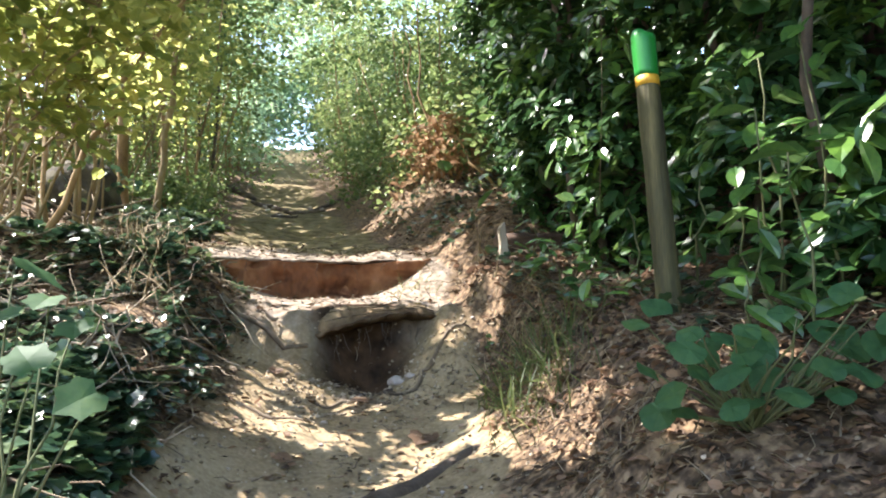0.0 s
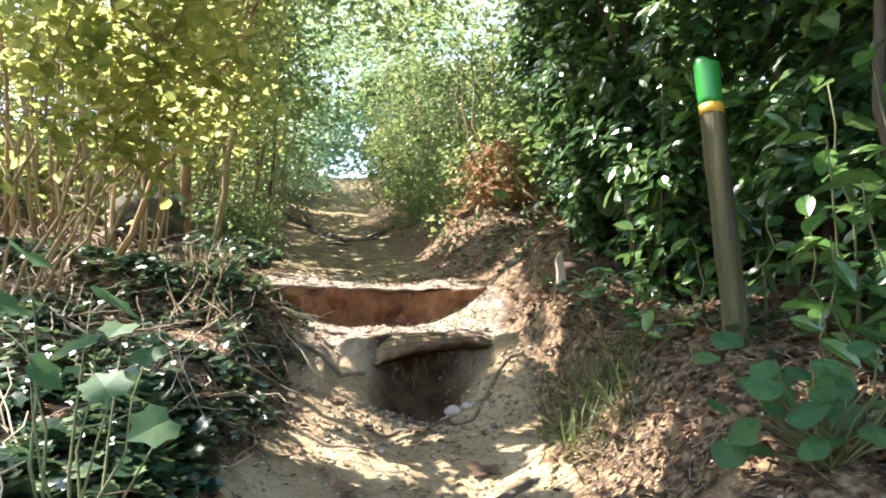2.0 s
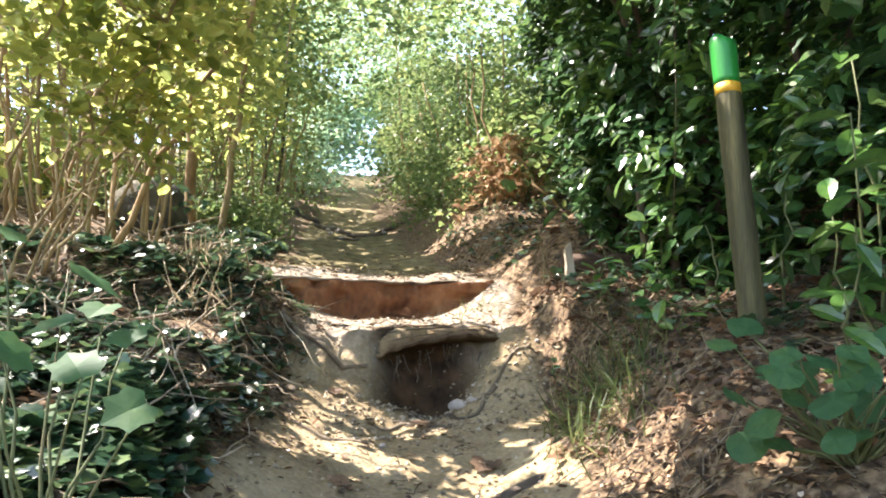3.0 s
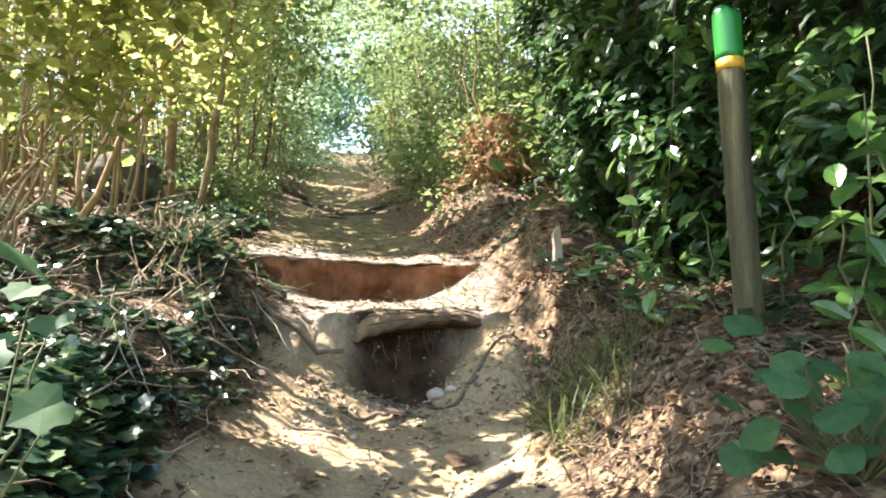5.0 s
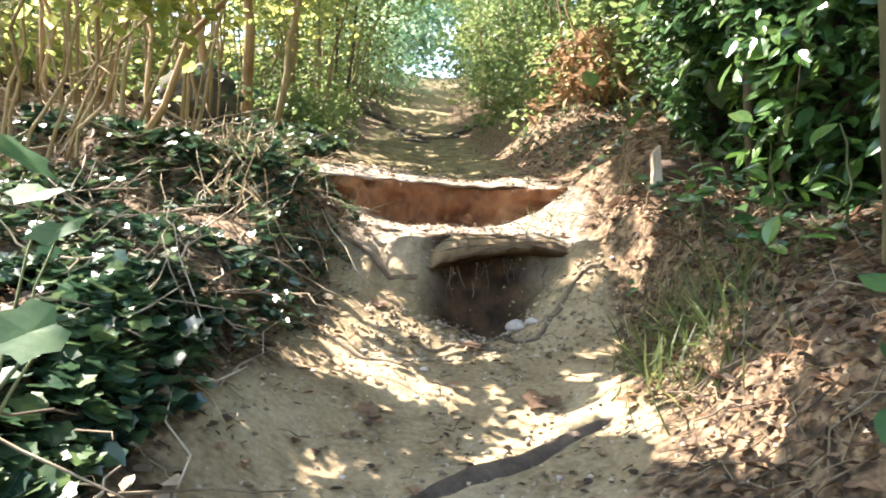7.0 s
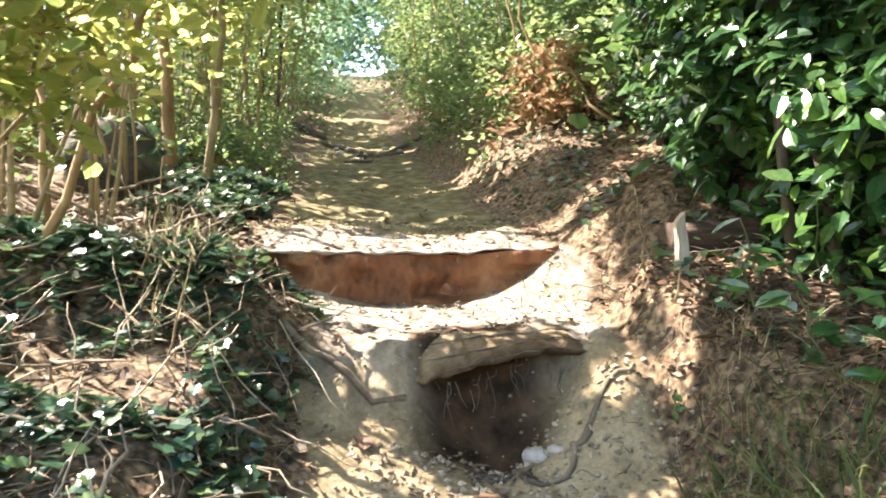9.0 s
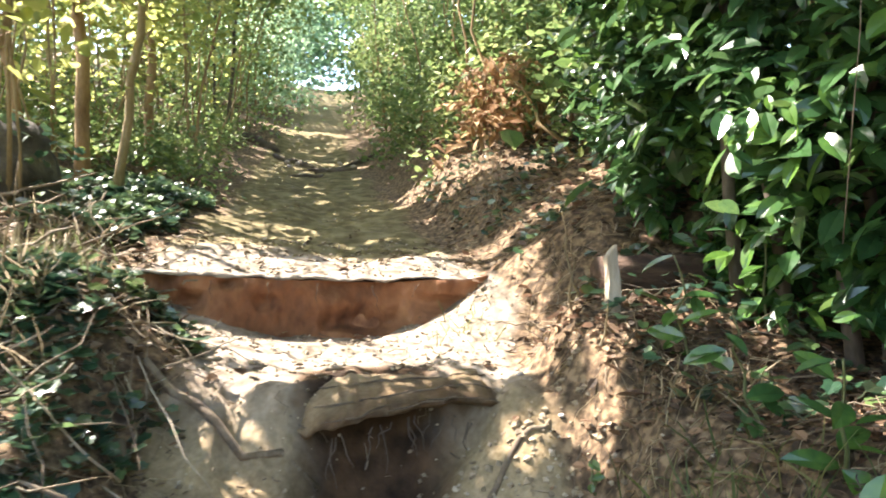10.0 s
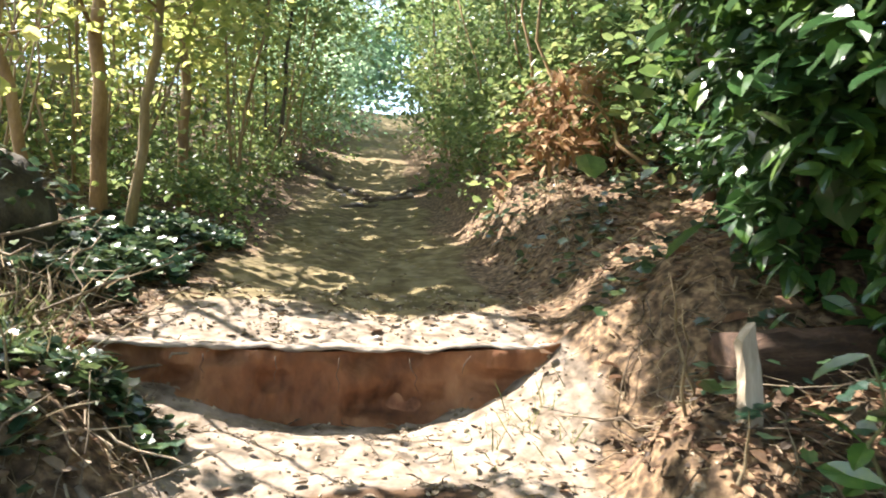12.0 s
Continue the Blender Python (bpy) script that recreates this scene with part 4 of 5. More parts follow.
pts = stem(t, (-1.15, 5.2, gz(-1.1, 5.2)), (-0.10, 5.25, 4.25), 0.024, BARK, 12, 0.07, "bough", 7)
limbs(t, pts, 9, 0.5, 0.008, BARK, "side_twig")


def thicket(name, label, n, count, lo, hi, r, size=0.07, leaf=WOODLEAF, stems=18, up=0.5, material=BARK, gaps=True, floor=0.15):
    """A bank of undergrowth: thin stems and many leaf clumps."""
    cx, cy = (lo[0] + hi[0]) / 2, (lo[1] + hi[1]) / 2
    t = thing(name, label, "bush", at=(cx, cy, gz(cx, cy)))
    for _ in range(stems):
        bm = bmesh.new()
        x, y = random.uniform(lo[0], hi[0]), random.uniform(lo[1], hi[1])
        if trail_left(y) - 0.4 < x < trail_right(y) + 0.4:
            x = float(trail_right(y)) + 0.6 if x > 0.7 else float(trail_left(y)) - 0.6
        z = gz(x, y)
        p = bent((x, y, z - 0.05), (x + random.uniform(-0.6, 0.6), y + random.uniform(-0.6, 0.6), z + hi[2] * random.uniform(0.6, 1.0)), 7, 0.1)
        tube(bm, [q - t.location for q in p], [0.02 * (1 - 0.1 * k) for k in range(7)], 5)
        part("stem", bm, material, t)
    leaves("foliage", OVAL, clumps(n, count, lo, hi, r, floor), size, leaf, t, up=up, gaps=gaps)
    return t


def hazel_bough(x, y, tx, ty, h):
    """A slender hazel rod leaning out over the bank, with side twigs and leaves."""
    t = thing("hazel_bough", "slender leaning hazel rod with bright yellow-green leaves", "shrub", "leaning hazel rods over the bank", at=(x, y, gz(x, y) - 0.04))
    pts = stem(t, t.location, (tx, ty, gz(tx, ty) + h), 0.011, STEMBARK, 12, 0.06, sides=6)
    ends = limbs(t, pts, 10, 0.5, 0.004, STEMBARK, "side_twig")
    ends = np.concatenate([ends, np.array([tuple(p) for p in pts[5:]])])
    p = ends[RNG.integers(0, len(ends), 620)] + RNG.normal(size=(620, 3)) * 0.16
    leaves("crown", OVAL, p, 0.082, HAZEL, t, up=0.55)


# undergrowth and woodland up both sides of the trail
thicket("undergrowth", "sunlit green undergrowth beside the upper trail", 9000, 60, (-3.2, 15.5, 0.2), (0.2, 22, 3.0), 0.35, 0.09)
thicket("undergrowth", "green undergrowth on the bank", 9000, 70, (2.2, 7.6, 0.2), (4.2, 12, 2.6), 0.28, 0.075)
thicket("undergrowth", "green undergrowth on the bank", 9000, 70, (1.9, 11.5, 0.1), (4.5, 18, 3.0), 0.32, 0.085)
thicket("undergrowth", "green undergrowth on the bank", 8000, 60, (2.6, 17.5, 0.1), (6, 27, 3.5), 0.4, 0.11)
thicket("undergrowth", "pale blue-green undergrowth beside the far trail", 8000, 70, (-4, 20, 0.1), (0.8, 30, 4), 0.5, 0.14, HAZYLEAF)
thicket("woodland_edge", "pale green shrubs closing the trail crest", 9000, 90, (-5, 31, 0.1), (7, 36, 9), 0.6, 0.24, HAZYLEAF, 8)
thicket("undergrowth", "pale green shrubs closing the trail crest", 7500, 80, (-3, 31.5, 0.0), (6.5, 34, 4.0), 0.5, 0.24, HAZYLEAF, 8)
thicket("woodland_edge", "mixed green woodland beyond the coppice", 21000, 150, (-13, 10, 0.1), (-4.0, 24, 6.0), 0.6, 0.16, WOODLEAF)
thicket("woodland_edge", "green woodland over the bank", 15000, 90, (4.0, 8, 0.2), (11, 24, 8.0), 0.6, 0.14)
thicket("woodland_edge", "green woodland closing the far trail", 9000, 90, (-10, 32, 0.2), (12, 40, 13.0), 0.8, 0.3, HAZYLEAF)
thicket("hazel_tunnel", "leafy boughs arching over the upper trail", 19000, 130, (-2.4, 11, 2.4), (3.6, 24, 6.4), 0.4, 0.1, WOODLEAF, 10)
thicket("hazel_tunnel", "leafy boughs arching over the far trail", 6500, 60, (-3, 23, 2.8), (6, 32, 8.5), 0.6, 0.15, HAZYLEAF, 6)
thicket("woodland_edge", "yellow-green foliage behind the coppice", 10000, 80, (-9, 3.0, 0.1), (-3.4, 11, 3.6), 0.45, 0.12, HAZEL)
thicket("woodland_edge", "tall leafy woodland far beyond the coppice", 19000, 140, (-16, 7, 0.2), (-8, 26, 9.0), 0.7, 0.22, HAZEL, 10)
for x, y, tx, ty, h in [(-1.5, 4.7, -0.45, 3.5, 2.0), (-1.6, 4.6, -0.9, 3.3, 2.2), (-1.45, 4.9, -0.5, 4.2, 2.3), (-1.7, 4.5, -1.3, 3.4, 2.4), (-1.5, 5.0, -0.7, 4.6, 2.5), (-1.75, 4.8, -1.1, 3.9, 2.6), (-1.55, 4.6, -0.8, 3.8, 1.6), (-1.4, 4.8, -0.6, 4.0, 1.7)]:
    hazel_bough(x, y, tx, ty, h)
thicket("hazel_boughs", "yellow-green hazel boughs hanging beside the trail", 6500, 130, (-2.6, 4.6, 0.9), (-0.8, 7.0, 3.2), 0.2, 0.085, HAZEL, 6)
thicket("undergrowth", "low green undergrowth among the coppice", 9000, 110, (-5, 6.4, 0.05), (-0.7, 16, 0.9), 0.22, 0.075, WOODLEAF, 10)
thicket("undergrowth", "sunlit low greenery beyond the coppice", 9000, 120, (-8.5, 5, 0.05), (-2.6, 15, 1.1), 0.3, 0.12, HAZEL, 8)
thicket("undergrowth", "mixed green brambles on the bank", 6000, 70, (2.5, 6.6, 0.1), (3.6, 11, 1.4), 0.2, 0.075, WOODLEAF, 8)

thicket("undergrowth", "pale green bush leaning over the far trail", 5200, 60, (-1.6, 17.0, 0.1), (0.45, 22, 2.4), 0.28, 0.085, HAZYLEAF, 8)
thicket("undergrowth", "green bush beside the far trail", 4200, 50, (2.1, 14.5, 0.05), (3.4, 22, 1.9), 0.26, 0.08, WOODLEAF, 8)
thicket("undergrowth", "low mixed greenery on the bank beside the trail", 5000, 90, (1.85, 8.6, 0.02), (3.2, 13.5, 1.2), 0.16, 0.062, WOODLEAF, 8, floor=0.02)
thicket("undergrowth", "low green plants edging the trail", 5500, 110, (-1.8, 8.6, 0.0), (-0.25, 14.5, 0.4), 0.13, 0.055, WOODLEAF, 4, floor=0.01)


# ------------------------------------------------------------------ laurel hedge
def hedge_face(y):
    return np.interp(y, [1, 2, 2.7, 3.5, 4.3, 5.2, 6, 7, 8], [1.85, 1.95, 2.08, 2.05, 2.02, 1.98, 2.15, 2.4, 2.7])


def laurel(y0, y1, n, high, label, size=0.125, deep=1.3, low=0.25):
    cy = (y0 + y1) / 2
    cx = float(hedge_face(cy)) + 0.7
    t = thing("laurel_bush", label, "bush", "laurel hedge beside the trail", at=(cx, cy, gz(cx, cy)))
    for _ in range(7):
        y = random.uniform(y0, y1)
        x = float(hedge_face(y)) + random.uniform(0.3, 1.0)
        pts = stem(t, (x, y, gz(x, y) - 0.05), (x + random.uniform(-0.5, 0.3), y + random.uniform(-0.5, 0.5), gz(x, y) + high * 0.9), 0.03, DARKBARK, 8, 0.12, sides=6)
    y = RNG.uniform(y0, y1, n)
    h = RNG.uniform(low, high, n)
    depth = RNG.exponential(0.28, n)
    keep = vnoise(y * 3.1, h * 3.1, 33) + 0.3 * RNG.uniform(-0.5, 0.5, n) > 0.36
    y, h, depth = y[keep], h[keep], depth[keep]
    lump = 0.55 * vnoise(y * 2.4, h * 2.4, 31) + 0.18 * vnoise(y * 6, h * 6, 32) - 0.05
    x = hedge_face(y) + lump - 0.12 + np.minimum(depth, deep) + 0.05 * np.exp(-((h - low) / 0.2) ** 2)
    x = x - 0.32 * smooth(h, 0.5, 1.5) * smooth(y, 3.6, 4.5) * (1 - smooth(y, 6.6, 8.2))
    p = np.stack([x, y, ground_z(hedge_face(y) + 0.2, y) + h], 1)
    leaves("foliage", BROAD, p, size, LAUREL, t, up=0.45, droop=0.35, face=(-0.45, -0.25, 0), spread=0.5)
    return t


laurel(0.8, 2.4, 3300, 3.4, "glossy dark green laurel bush in shade", 0.16)
laurel(2.2, 3.6, 8500, 3.6, "glossy dark green laurel bush behind the post", 0.105, low=0.1)
laurel(3.4, 5.0, 9500, 3.6, "glossy dark green laurel bush over the bank", 0.105, low=0.12)
laurel(4.8, 6.4, 10000, 3.4, "glossy green laurel bush beside the old timber", 0.1, low=0.05)
laurel(6.2, 8.2, 7500, 2.8, "lighter green laurel bush on the bank", 0.09, low=0.12)
# shaded wood behind the hedge
thicket("woodland_edge", "deep shaded wood beyond the laurel", 14000, 120, (5.5, -1.0, 0.2), (9, 10, 8.0), 0.7, 0.28, LAUREL, 10, gaps=False)
thicket("woodland_edge", "dark shaded shrubs behind the laurel", 20000, 120, (3.0, 0.0, 0.2), (6.0, 9, 6.0), 0.45, 0.17, LAUREL, 20, gaps=False)


# ------------------------------------------------------------------ saplings with large leaves
def sapling(name, label, base, spots, size, shape, leaf, face):
    t = thing(name, label, "plant", at=(*base, gz(*base) - 0.02))
    for s in spots:
        bm = bmesh.new()
        p = bent(t.location, Vector(s), 6, 0.03)
        tube(bm, [q - t.location for q in p], [0.006, 0.0055, 0.005, 0.004, 0.003, 0.002], 5)
        stalk = part("stalk", bm, GREENSTALK, t)
        leaves("leaf", shape, [s], size, leaf, stalk, origin=t.location, up=0.7, droop=0.5, face=face, spread=0.25, gaps=False)
    return t


sapling("lime_sapling", "sapling with broad round dark green leaves", (1.50, 1.95),
        [(1.22 + 0.7 * random.random(), 1.74 + 0.36 * random.random(), 1.06 + 0.3 * random.random()) for _ in range(46)], 0.098, ROUND, SYCAMORE, (-0.3, -0.9, 0.1))
sapling("sycamore_seedling", "seedling with broad lobed green leaves", (-0.52, 2.05),
        [(-0.42, 1.95, 1.22), (-0.30, 2.05, 1.16), (-0.52, 2.2, 1.36), (-0.62, 2.0, 1.30), (-0.56, 2.3, 1.50), (-0.40, 2.3, 1.34), (-0.7, 2.15, 1.45), (-0.75, 2.3, 1.62), (-0.5, 2.45, 1.42)], 0.13, LOBED, SYCAMORE, (0.2, -0.8, 0.3))


# ------------------------------------------------------------------ ground cover
def over_ground(n, lo, hi, lift=(0.01, 0.05), want=None):
    x, y = RNG.uniform(lo[0], hi[0], n), RNG.uniform(lo[1], hi[1], n)
    if want is not None:
        k = want(x, y)
        x, y = x[k], y[k]
    return np.stack([x, y, ground_z(x, y) + RNG.uniform(*lift, len(x))], 1)


def off_left(x, y):
    return (dirt_left(y) - x - 0.05 > 0.25 * (vnoise(x * 4, y * 4, 41) - 0.3)) & (vnoise(x * 2.2, y * 2.2, 42) > 0.25) & (x > -1.8 + 0.9 * vnoise(x * 1.7, y * 1.7, 46)) & (y > 1.2 + 0.8 * vnoise(x * 2, y * 2, 47))


ivy = leaves("ivy", LOBED, over_ground(10500, (-1.7, 1.2), (0.1, 3.5), (0.02, 0.1), off_left), 0.064, IVY, None, 0.9, 0.3, gaps=False)
tagged(ivy, "dark green ivy carpeting the left-hand bank".replace("left-hand ", ""), "ivy", kind="stuff")
ivy = leaves("ivy", LOBED, over_ground(6000, (-1.9, 3.4), (0.25, 5.95), (0.02, 0.09), lambda x, y: (dirt_left(y) + 0.06 - x > 0.22 * (vnoise(x * 4, y * 4, 41) - 0.3)) & (vnoise(x * 4.2, y * 4.2, 43) > 0.42)), 0.055, IVY, None, 0.9, 0.3, gaps=False)
tagged(ivy, "ivy trailing over the mound beside the step", "ivy", kind="stuff")
ivy = leaves("ivy", LOBED, over_ground(1300, (-1.0, 4.9), (-0.05, 6.0), (0.02, 0.12), lambda x, y: (dirt_left(y) - x > -0.04) & (vnoise(x * 4, y * 4, 77) > 0.35)), 0.062, IVY, None, 0.9, 0.3, gaps=False)
tagged(ivy, "ivy spilling over the bank end beside the clay step", "ivy", kind="stuff")
ivy = leaves("ivy", LOBED, over_ground(5200, (-1.5, 6.4), (0.0, 8.8), (0.02, 0.1), off_left), 0.055, IVY, None, 0.9, 0.3, gaps=False)
tagged(ivy, "ivy patch edging the trail above the step", "ivy", kind="stuff")
ivy = leaves("ivy", LOBED, over_ground(2600, (1.7, 2.0), (3.2, 9), (0.02, 0.12), lambda x, y: vnoise(x * 3, y * 3, 44) > 0.5), 0.05, IVY, None, 0.9, 0.3, gaps=False)
tagged(ivy, "scattered ivy under the laurel", "ivy", kind="stuff")


def beside(x, y):
    d = np.maximum(dirt_left(y) - x, x - trail_right(y))
    return d > 0.25 * (vnoise(x * 5, y * 5, 45) - 0.4)


lit = leaves("leaf_litter", OVAL, over_ground(9000, (-2.4, 1.2), (3.4, 9.5), (0.003, 0.02), beside), 0.038, LITTER, None, 1.2, 0.0, spread=0.5, gaps=False)
tagged(lit, "brown dead leaves strewn over the banks", "leaf litter", kind="stuff")
lit = leaves("leaf_litter", OVAL, over_ground(8000, (1.15, 1.4), (2.6, 5.2), (0.002, 0.03), beside), 0.033, LITTER, None, 0.8, 0.0, spread=0.7, gaps=False)
tagged(lit, "thick rust-brown leaf litter below the hedge", "leaf litter", kind="stuff")
lit = leaves("leaf_litter", OVAL, over_ground(900, (-0.5, 1.5), (1.8, 11.0), (0.002, 0.006)), 0.026, SCRAPS, None, 2.0, 0.0, spread=0.6, gaps=False)
tagged(lit, "scattered dead leaf scraps on trodden earth", "leaf litter", kind="stuff")


def twigs(name, n, lo, hi, length, r, label, want=beside, material=TWIG, rise=0.12):
    bm = bmesh.new()
    for x, y, z in over_ground(n, lo, hi, (0.0, 0.03), want):
        g = random.uniform(0, 2 * math.pi)
        l = length * random.uniform(0.3, 1.0)
        e = (x + l * math.cos(g), y + l * math.sin(g))
        p = bent((x, y, z + r), (*e, gz(*e) + r + rise * random.random()), 5, 0.04)
        tube(bm, p, [r, r, r * 0.9, r * 0.7, r * 0.4], 4)
    return tagged(part(name, bm, material), label, "twigs", kind="stuff")


twigs("twigs", 420, (-1.9, 1.6), (0.0, 6.6), 0.5, 0.0045, "dry twigs and stalks tangled on the bank", beside, PALESTICK, 0.25)
tagged(leaves("leaf_litter", OVAL, over_ground(2600, (-1.8, 2.0), (0.2, 6.4), (0.01, 0.06), lambda x, y: (dirt_left(y) - x > 0) & (vnoise(x * 4, y * 4, 75) > 0.42)), 0.05, SCRAPS, None, 0.9, 0.0, spread=0.7, gaps=False), "pale dead leaves caught among the ivy", "leaf litter", kind="stuff")
twigs("twigs", 420, (1.2, 1.6), (2.6, 6.5), 0.35, 0.003, "dry twigs on the leaf-strewn bank")
twigs("dry_stems", 900, (1.15, 1.8), (2.3, 7.0), 0.2, 0.0018, "matted dry grass stems on the bank", beside, STRAW, 0.06)
twigs("dry_stems", 700, (-1.6, 2.4), (0.05, 6.8), 0.25, 0.002, "matted dry grass stems on the bank", beside, STRAW, 0.08)
twigs("twigs", 90, (-0.2, 2.0), (1.6, 6.9), 0.12, 0.003, "small twigs on trodden earth", None, rise=0.01)

tagged(leaves("clods", CLOD, over_ground(2600, (-0.3, 1.6), (1.7, 7.2), (0.0, 0.004)), 0.016, CLODEARTH, None, 1.0, 0.0, spread=0.8, gaps=False), "crumbs of dry earth and grit on the trail", "earth", kind="stuff")
tagged(leaves("clods", CLOD, over_ground(500, (0.2, 4.2), (1.6, 4.7), (0.0, 0.006)), 0.024, CLODEARTH, None, 1.0, 0.0, spread=0.8, gaps=False), "crumbled earth below the hollow step", "earth", kind="stuff")
tagged(leaves("leaf_litter", OVAL, over_ground(1300, (-0.3, 2.4), (1.5, 4.72), (0.001, 0.006), lambda x, y: vnoise(x * 5, y * 5, 71) > 0.4), 0.026, LITTER, None, 2.0, 0.0, spread=0.7, gaps=False), "crumbled leaf scraps in the trodden hollow", "leaf litter", kind="stuff")
tagged(leaves("leaf_litter", OVAL, over_ground(190, (-0.1, 4.9), (1.95, 5.95), (0.001, 0.006), lambda x, y: vnoise(x * 4, y * 4, 72) > 0.4), 0.032, SCRAPS, None, 1.7, 0.0, spread=0.7, gaps=False), "dead leaf scraps on the pale landing", "leaf litter", kind="stuff")
tagged(leaves("leaf_litter", OVAL, over_ground(500, (-0.5, 6.1), (1.7, 7.2), (0.002, 0.01), lambda x, y: vnoise(x * 4, y * 4, 73) > 0.4), 0.034, SCRAPS, None, 1.8, 0.0, spread=0.7, gaps=False), "dead leaf scraps above the step board", "leaf litter", kind="stuff")
twigs("twigs", 150, (-0.1, 2.3), (1.6, 5.95), 0.09, 0.0022, "broken twig bits on the trodden earth", None, rise=0.008)
tagged(leaves("leaf_litter", OVAL, over_ground(150, (-0.4, 2.0), (0.3, 4.3), (0.002, 0.008)), 0.045, LITTER, None, 1.6, 0.0, spread=0.5, gaps=False), "dead leaves on the sloping trail edge", "leaf litter", kind="stuff")
tagged(leaves("leaf_litter", OVAL, over_ground(16000, (-9, -9), (9, 17), (0.004, 0.03), lambda x, y: beside(x, y) & ((np.abs(x) > 2.2) | (y < 1.3))), 0.08, LITTER, None, 1.2, 0.0, spread=0.5, gaps=False), "brown leaf litter over the wood floor", "leaf litter", kind="stuff")

# grass tufts, dry stalks, dead bracken
for (cx, cy, n, h, m, lab) in [(1.45, 3.45, 260, 0.2, GRASS, "tuft of thin green grass on the bank"), (1.5, 3.8, 200, 0.18, GRASS, "tuft of thin green grass on the bank"), (1.4, 3.1, 160, 0.14, GRASS, "tuft of thin green grass on the bank"), (1.75, 4.2, 160, 0.14, STRAW, "tuft of dry straw-coloured grass"),
                               (-0.55, 5.0, 200, 0.22, STRAW, "dry grass hanging over the mound"), (-0.3, 5.6, 160, 0.16, STRAW, "dry grass at the step end"), (1.3, 5.5, 90, 0.1, GRASS, "sparse grass on the sunlit ledge"), (-0.75, 6.05, 220, 0.2, GRASS, "tuft of yellow-green grass at the step end"), (-0.55, 5.75, 160, 0.18, GRASS, "tuft of yellow-green grass at the step end"), (-0.7, 6.4, 260, 0.16, STRAW, "dry grass at the step end"), (2.0, 7.2, 120, 0.12, STRAW, "dry grass on the sunlit bank"), (2.1, 8.0, 140, 0.14, STRAW, "dry grass on the sunlit bank")]:
    p = np.stack([cx + RNG.normal(size=n) * 0.12, cy + RNG.normal(size=n) * 0.14, np.zeros(n)], 1)
    p[:, 2] = ground_z(p[:, 0], p[:, 1]) - 0.01
    ob = leaves("grass_tuft", BLADE, p, h, m, None, 0.0, -0.9, spread=0.5, gaps=False)
    tagged(ob, lab, "grass", "grass tufts on the banks", "stuff")
for k, (cx, cy, n) in enumerate([(2.2, 8.4, 420), (2.4, 8.3, 260), (2.25, 8.75, 240)]):
    p = np.stack([cx + RNG.normal(size=n) * 0.2, cy + RNG.normal(size=n) * 0.18, np.zeros(n)], 1)
    p[:, 2] = ground_z(p[:, 0], p[:, 1]) + RNG.uniform(0.2, 0.85, n)
    ob = leaves("dead_bracken", LANCE, p, 0.11, BRACKEN, None, 0.25, 0.15, spread=0.6, gaps=True)
    tagged(ob, "clump of dead orange bracken on the bank", "bracken", "dead bracken clumps", "stuff")


def old_stump():
    x, y = -1.25, 7.1
    bm = bmesh.new()
    bmesh.ops.create_icosphere(bm, subdivisions=4, radius=0.34)
    for v in bm.verts:
        v.co *= 1 + 0.3 * noise.noise(v.co * 4) + 0.1 * noise.noise(v.co * 14)
        v.co.z *= 1.1
    ob = tagged(part("tree_stump", bm, MOSSBARK), "dark mossy rounded old tree stump beside the coppice", "stump")
    ob.location = (x, y, gz(x, y) + 0.16)


old_stump()
over = blob(170, (-1.25, 7.1, gz(-1.25, 7.1) + 0.2), (0.4, 0.4, 0.4), 0.95)
over = over[over[:, 2] > gz(-1.25, 7.1) + 0.05]
tagged(leaves("ivy", LOBED, over, 0.06, IVY, None, 0.8, 0.4, gaps=False), "ivy creeping over the old stump", "ivy", kind="stuff")


def stick(x, y, length, g, r, rise, label="bare grey stick lying on the bank"):
    e = (x + length * math.cos(g), y + length * math.sin(g))
    p = bent((x, y, gz(x, y) + r), (*e, gz(*e) + r + rise), 7, 0.05)
    tagged(part("stick", tube(bmesh.new(), p, [r, r, r * 0.95, r * 0.85, r * 0.75, r * 0.6, r * 0.4], 6, 0.1), PALESTICK), label, "stick", "sticks on the bank")


for k in range(34):
    stick(random.uniform(-1.5, -0.5), random.uniform(5.6, 7.0), random.uniform(0.3, 0.8), random.uniform(0, 6.28), random.uniform(0.006, 0.013), random.uniform(0.02, 0.35))
for k in range(60):
    stick(random.uniform(-1.6, -0.2), random.uniform(3.4, 6.0), random.uniform(0.2, 0.6), random.uniform(0, 6.28), random.uniform(0.004, 0.009), random.uniform(0.02, 0.25))
for k in range(12):
    stick(random.uniform(1.7, 2.2), random.uniform(5.2, 8.0), random.uniform(0.15, 0.45), random.uniform(0, 6.28), random.uniform(0.004, 0.008), random.uniform(0.0, 0.08))

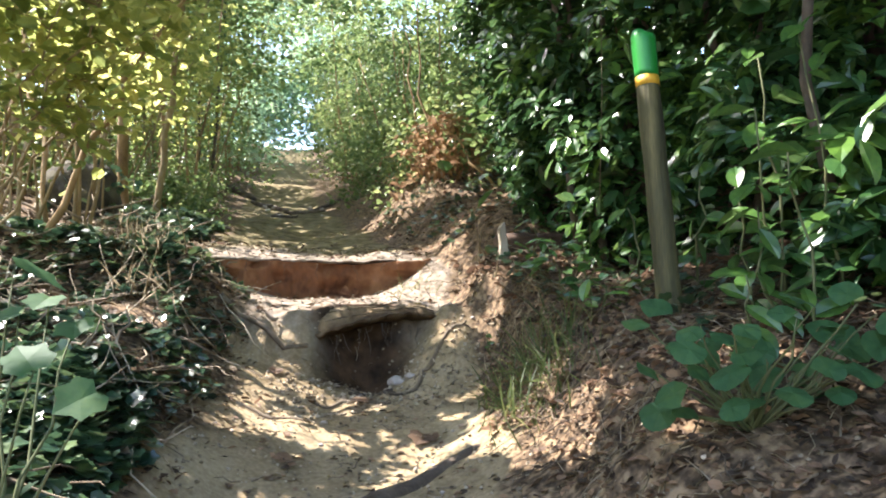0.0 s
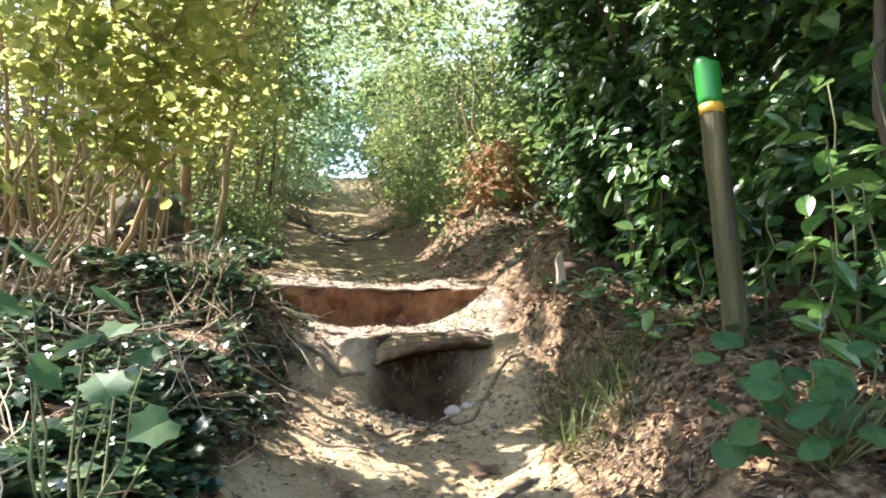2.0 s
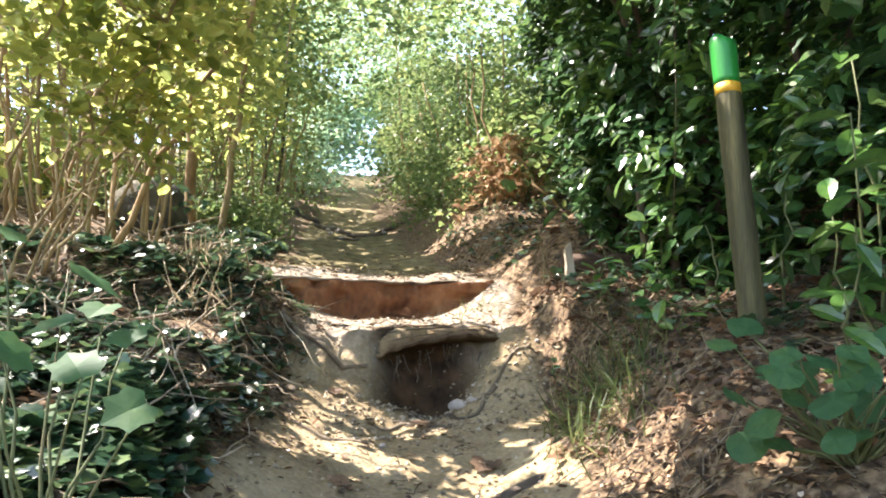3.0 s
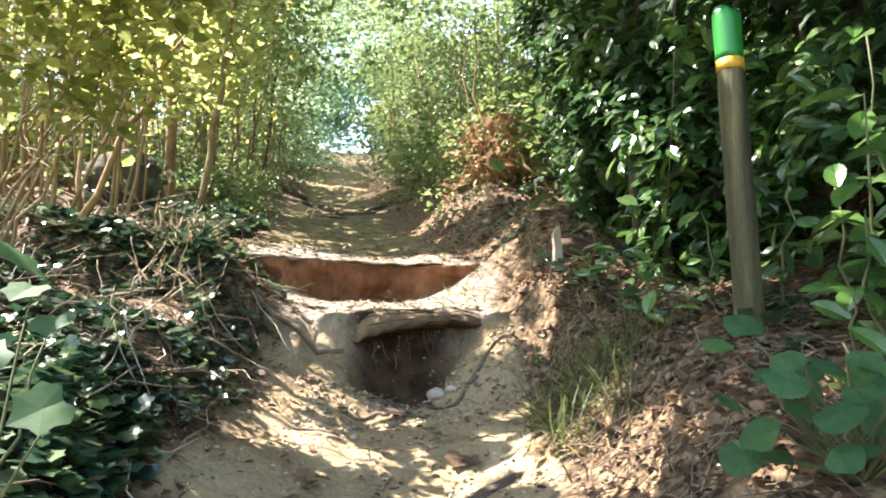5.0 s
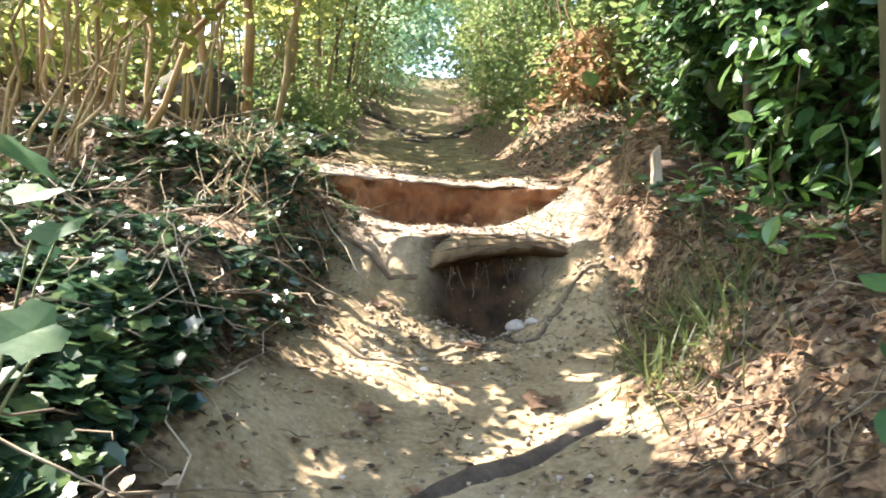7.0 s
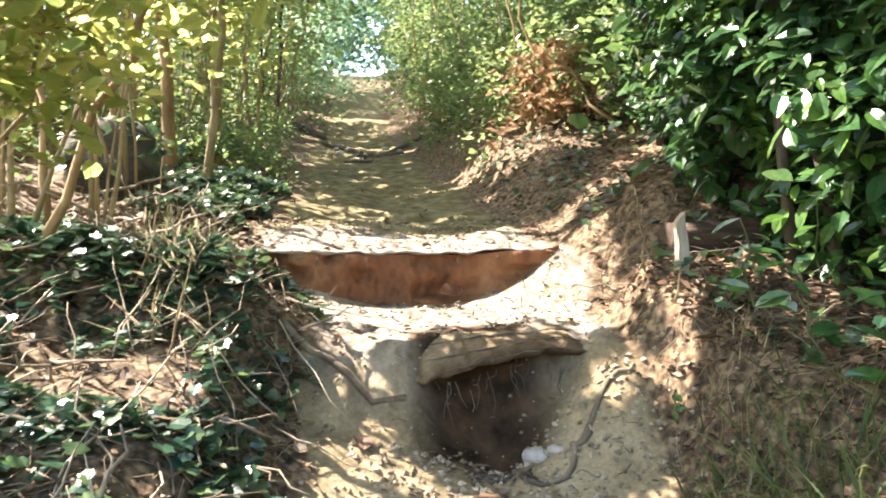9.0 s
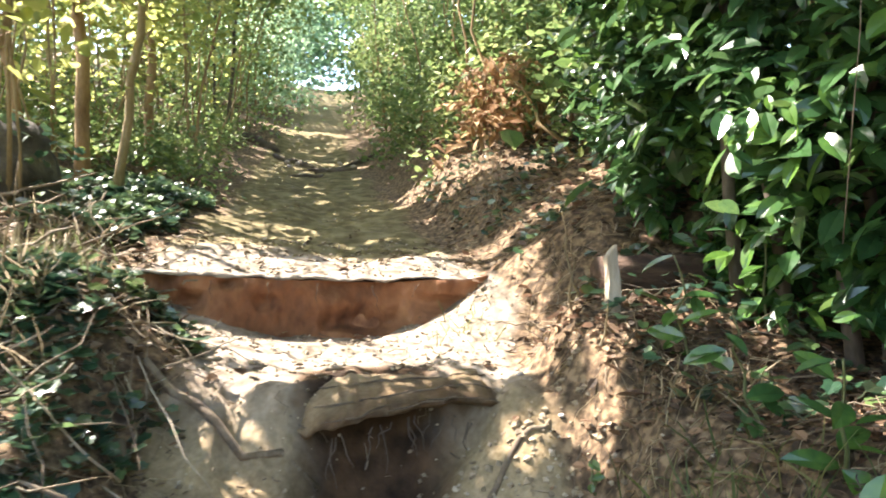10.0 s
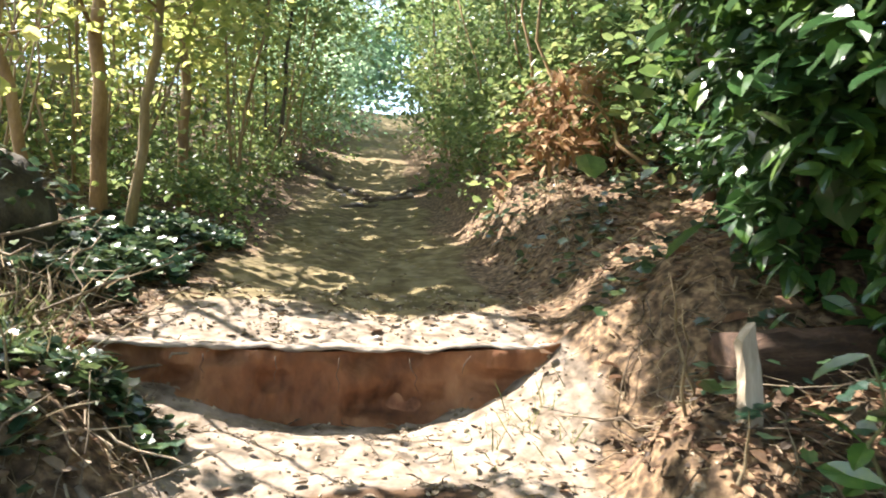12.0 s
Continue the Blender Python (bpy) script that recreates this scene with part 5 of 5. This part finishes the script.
# a buried log crossing the lower trail, stalks, a hanging vine and low sprigs
root("buried_log", [(x, y, gz(x, y) + d) for x, y, d in ((0.22, 2.86, -0.07), (0.38, 2.98, -0.045), (0.6, 3.13, -0.04), (0.78, 3.23, -0.035), (0.95, 3.31, -0.035), (1.1, 3.36, -0.045), (1.2, 3.38, -0.07))], [0.04, 0.05, 0.06, 0.062, 0.058, 0.05, 0.04], "dark half-buried log edging the lower trail", DARKBARK, 12)
for x, y, h, lean in [(1.66, 4.93, 0.42, -0.05), (1.69, 4.95, 0.3, -0.03), (1.63, 4.6, 0.2, 0.04), (-0.25, 5.1, 0.35, -0.1), (-0.5, 4.6, 0.4, 0.1), (-0.7, 5.4, 0.5, 0.05)]:
    p = bent((x, y, gz(x, y) - 0.02), (x + lean, y, gz(x, y) + h), 6, 0.015)
    tagged(part("dry_stalk", tube(bmesh.new(), p, [0.006, 0.006, 0.005, 0.004, 0.003, 0.002], 5), STRAW), "thin dry straw-coloured stalk standing in the bank", "stalk", "dry stalks on the banks")
p = [Vector(q) for q in ((1.99, 3.62, 3.7), (1.98, 3.64, 3.2), (1.96, 3.64, 2.6), (1.95, 3.7, 2.02))]
tagged(part("hanging_vine", tube(bmesh.new(), p, [0.0016] * 4, 5), TWIG), "thin pale bare vine hanging before the laurel", "vine")


def sprig(x, y, n, h, size, label):
    """A low laurel shoot: a stem with leaves set along it."""
    z = gz(x, y)
    t = thing("laurel_sprig", label, "plant", "laurel sprigs on the bank", at=(x, y, z - 0.02))
    pts = stem(t, (x, y, z - 0.02), (x - random.uniform(0.02, 0.15), y - random.uniform(0.0, 0.15), z + h), 0.007, GREENSTALK, 7, 0.03, sides=5)
    for k in range(n):
        q = pts[1 + k % 6] + Vector((random.uniform(-0.03, 0.03), random.uniform(-0.03, 0.03), 0))
        leaves("leaf", BROAD, [tuple(q)], size, LAUREL, t, up=0.7, droop=0.2, face=(-0.3, -0.4, 0), spread=0.25, gaps=False)


for x, y, n, h, s in [(1.78, 3.5, 9, 0.3, 0.12), (1.85, 3.9, 10, 0.35, 0.12), (1.7, 3.2, 7, 0.22, 0.11), (1.95, 3.3, 9, 0.4, 0.12), (1.92, 4.4, 10, 0.4, 0.12), (2.0, 2.9, 10, 0.5, 0.13), (1.98, 2.5, 10, 0.5, 0.14), (1.9, 2.3, 10, 0.45, 0.14), (1.75, 2.2, 8, 0.3, 0.13), (2.0, 2.35, 16, 0.8, 0.13), (2.12, 2.5, 16, 0.95, 0.125), (1.95, 2.15, 14, 0.65, 0.13), (2.2, 2.3, 16, 1.1, 0.13), (2.35, 4.6, 10, 0.4, 0.13), (1.52, 4.35, 5, 0.12, 0.06)]:
    sprig(x, y, n, h, s, "low glossy laurel shoot on the leaf-strewn bank")

# single fallen leaves that stand out
for k in range(70):
    yy = random.uniform(2.0, 6.8)
    right = random.random() < 0.6
    x = float(trail_right(yy)) + random.uniform(-0.1, 0.6) if right else random.uniform(float(trail_left(yy)) - 0.6, float(trail_right(yy)))
    ob = leaves("fallen_leaf", OVAL if k % 3 else LOBED, [(x, yy, gz(x, yy) + 0.02)], random.uniform(0.05, 0.1), LITTER, None, 1.2, 0.0, gaps=False)
    tagged(ob, "curled brown fallen leaf", "leaf", "fallen leaves on the trail")

# ------------------------------------------------------------------ crowns overhead
def canopy(name, label, n, lo, hi, size, leaf):
    c = RNG.uniform(lo, hi, (n // 25, 3))
    p = c[RNG.integers(0, len(c), n)] + RNG.normal(size=(n, 3)) * (0.45, 0.45, 0.2)
    p[:, 2] += 0.27 * p[:, 1]
    return tagged(leaves(name, OVAL, p, size, leaf, None, 1.0, 0.2), label, "tree crown", kind="stuff")


canopy("tree_crowns", "sunlit leafy crowns leaning over the trail", 17000, (-2.4, 2.5, 3.6), (0.5, 9.5, 5.0), 0.14, HAZEL)
canopy("tree_crowns", "leafy crowns leaning over the upper trail", 5500, (-2.4, 9.5, 3.8), (-0.7, 17, 5.2), 0.14, HAZEL)
# two more crowns, added only to keep sun off the laurel and the bank
canopy("tree_crowns", "added leafy crowns shading the laurel", 3600, (0.3, 1.6, 3.6), (1.6, 4.6, 5.0), 0.14, WOODLEAF)
canopy("tree_crowns", "added leafy crowns shading the bank", 1300, (0.3, 8.5, 3.4), (2.2, 13, 4.8), 0.13, WOODLEAF)
thicket("woodland_edge", "green woodland below the trail", 9000, 80, (-9, -9, 0.2), (9, -4, 4.0), 0.6, 0.2, WOODLEAF, 12)
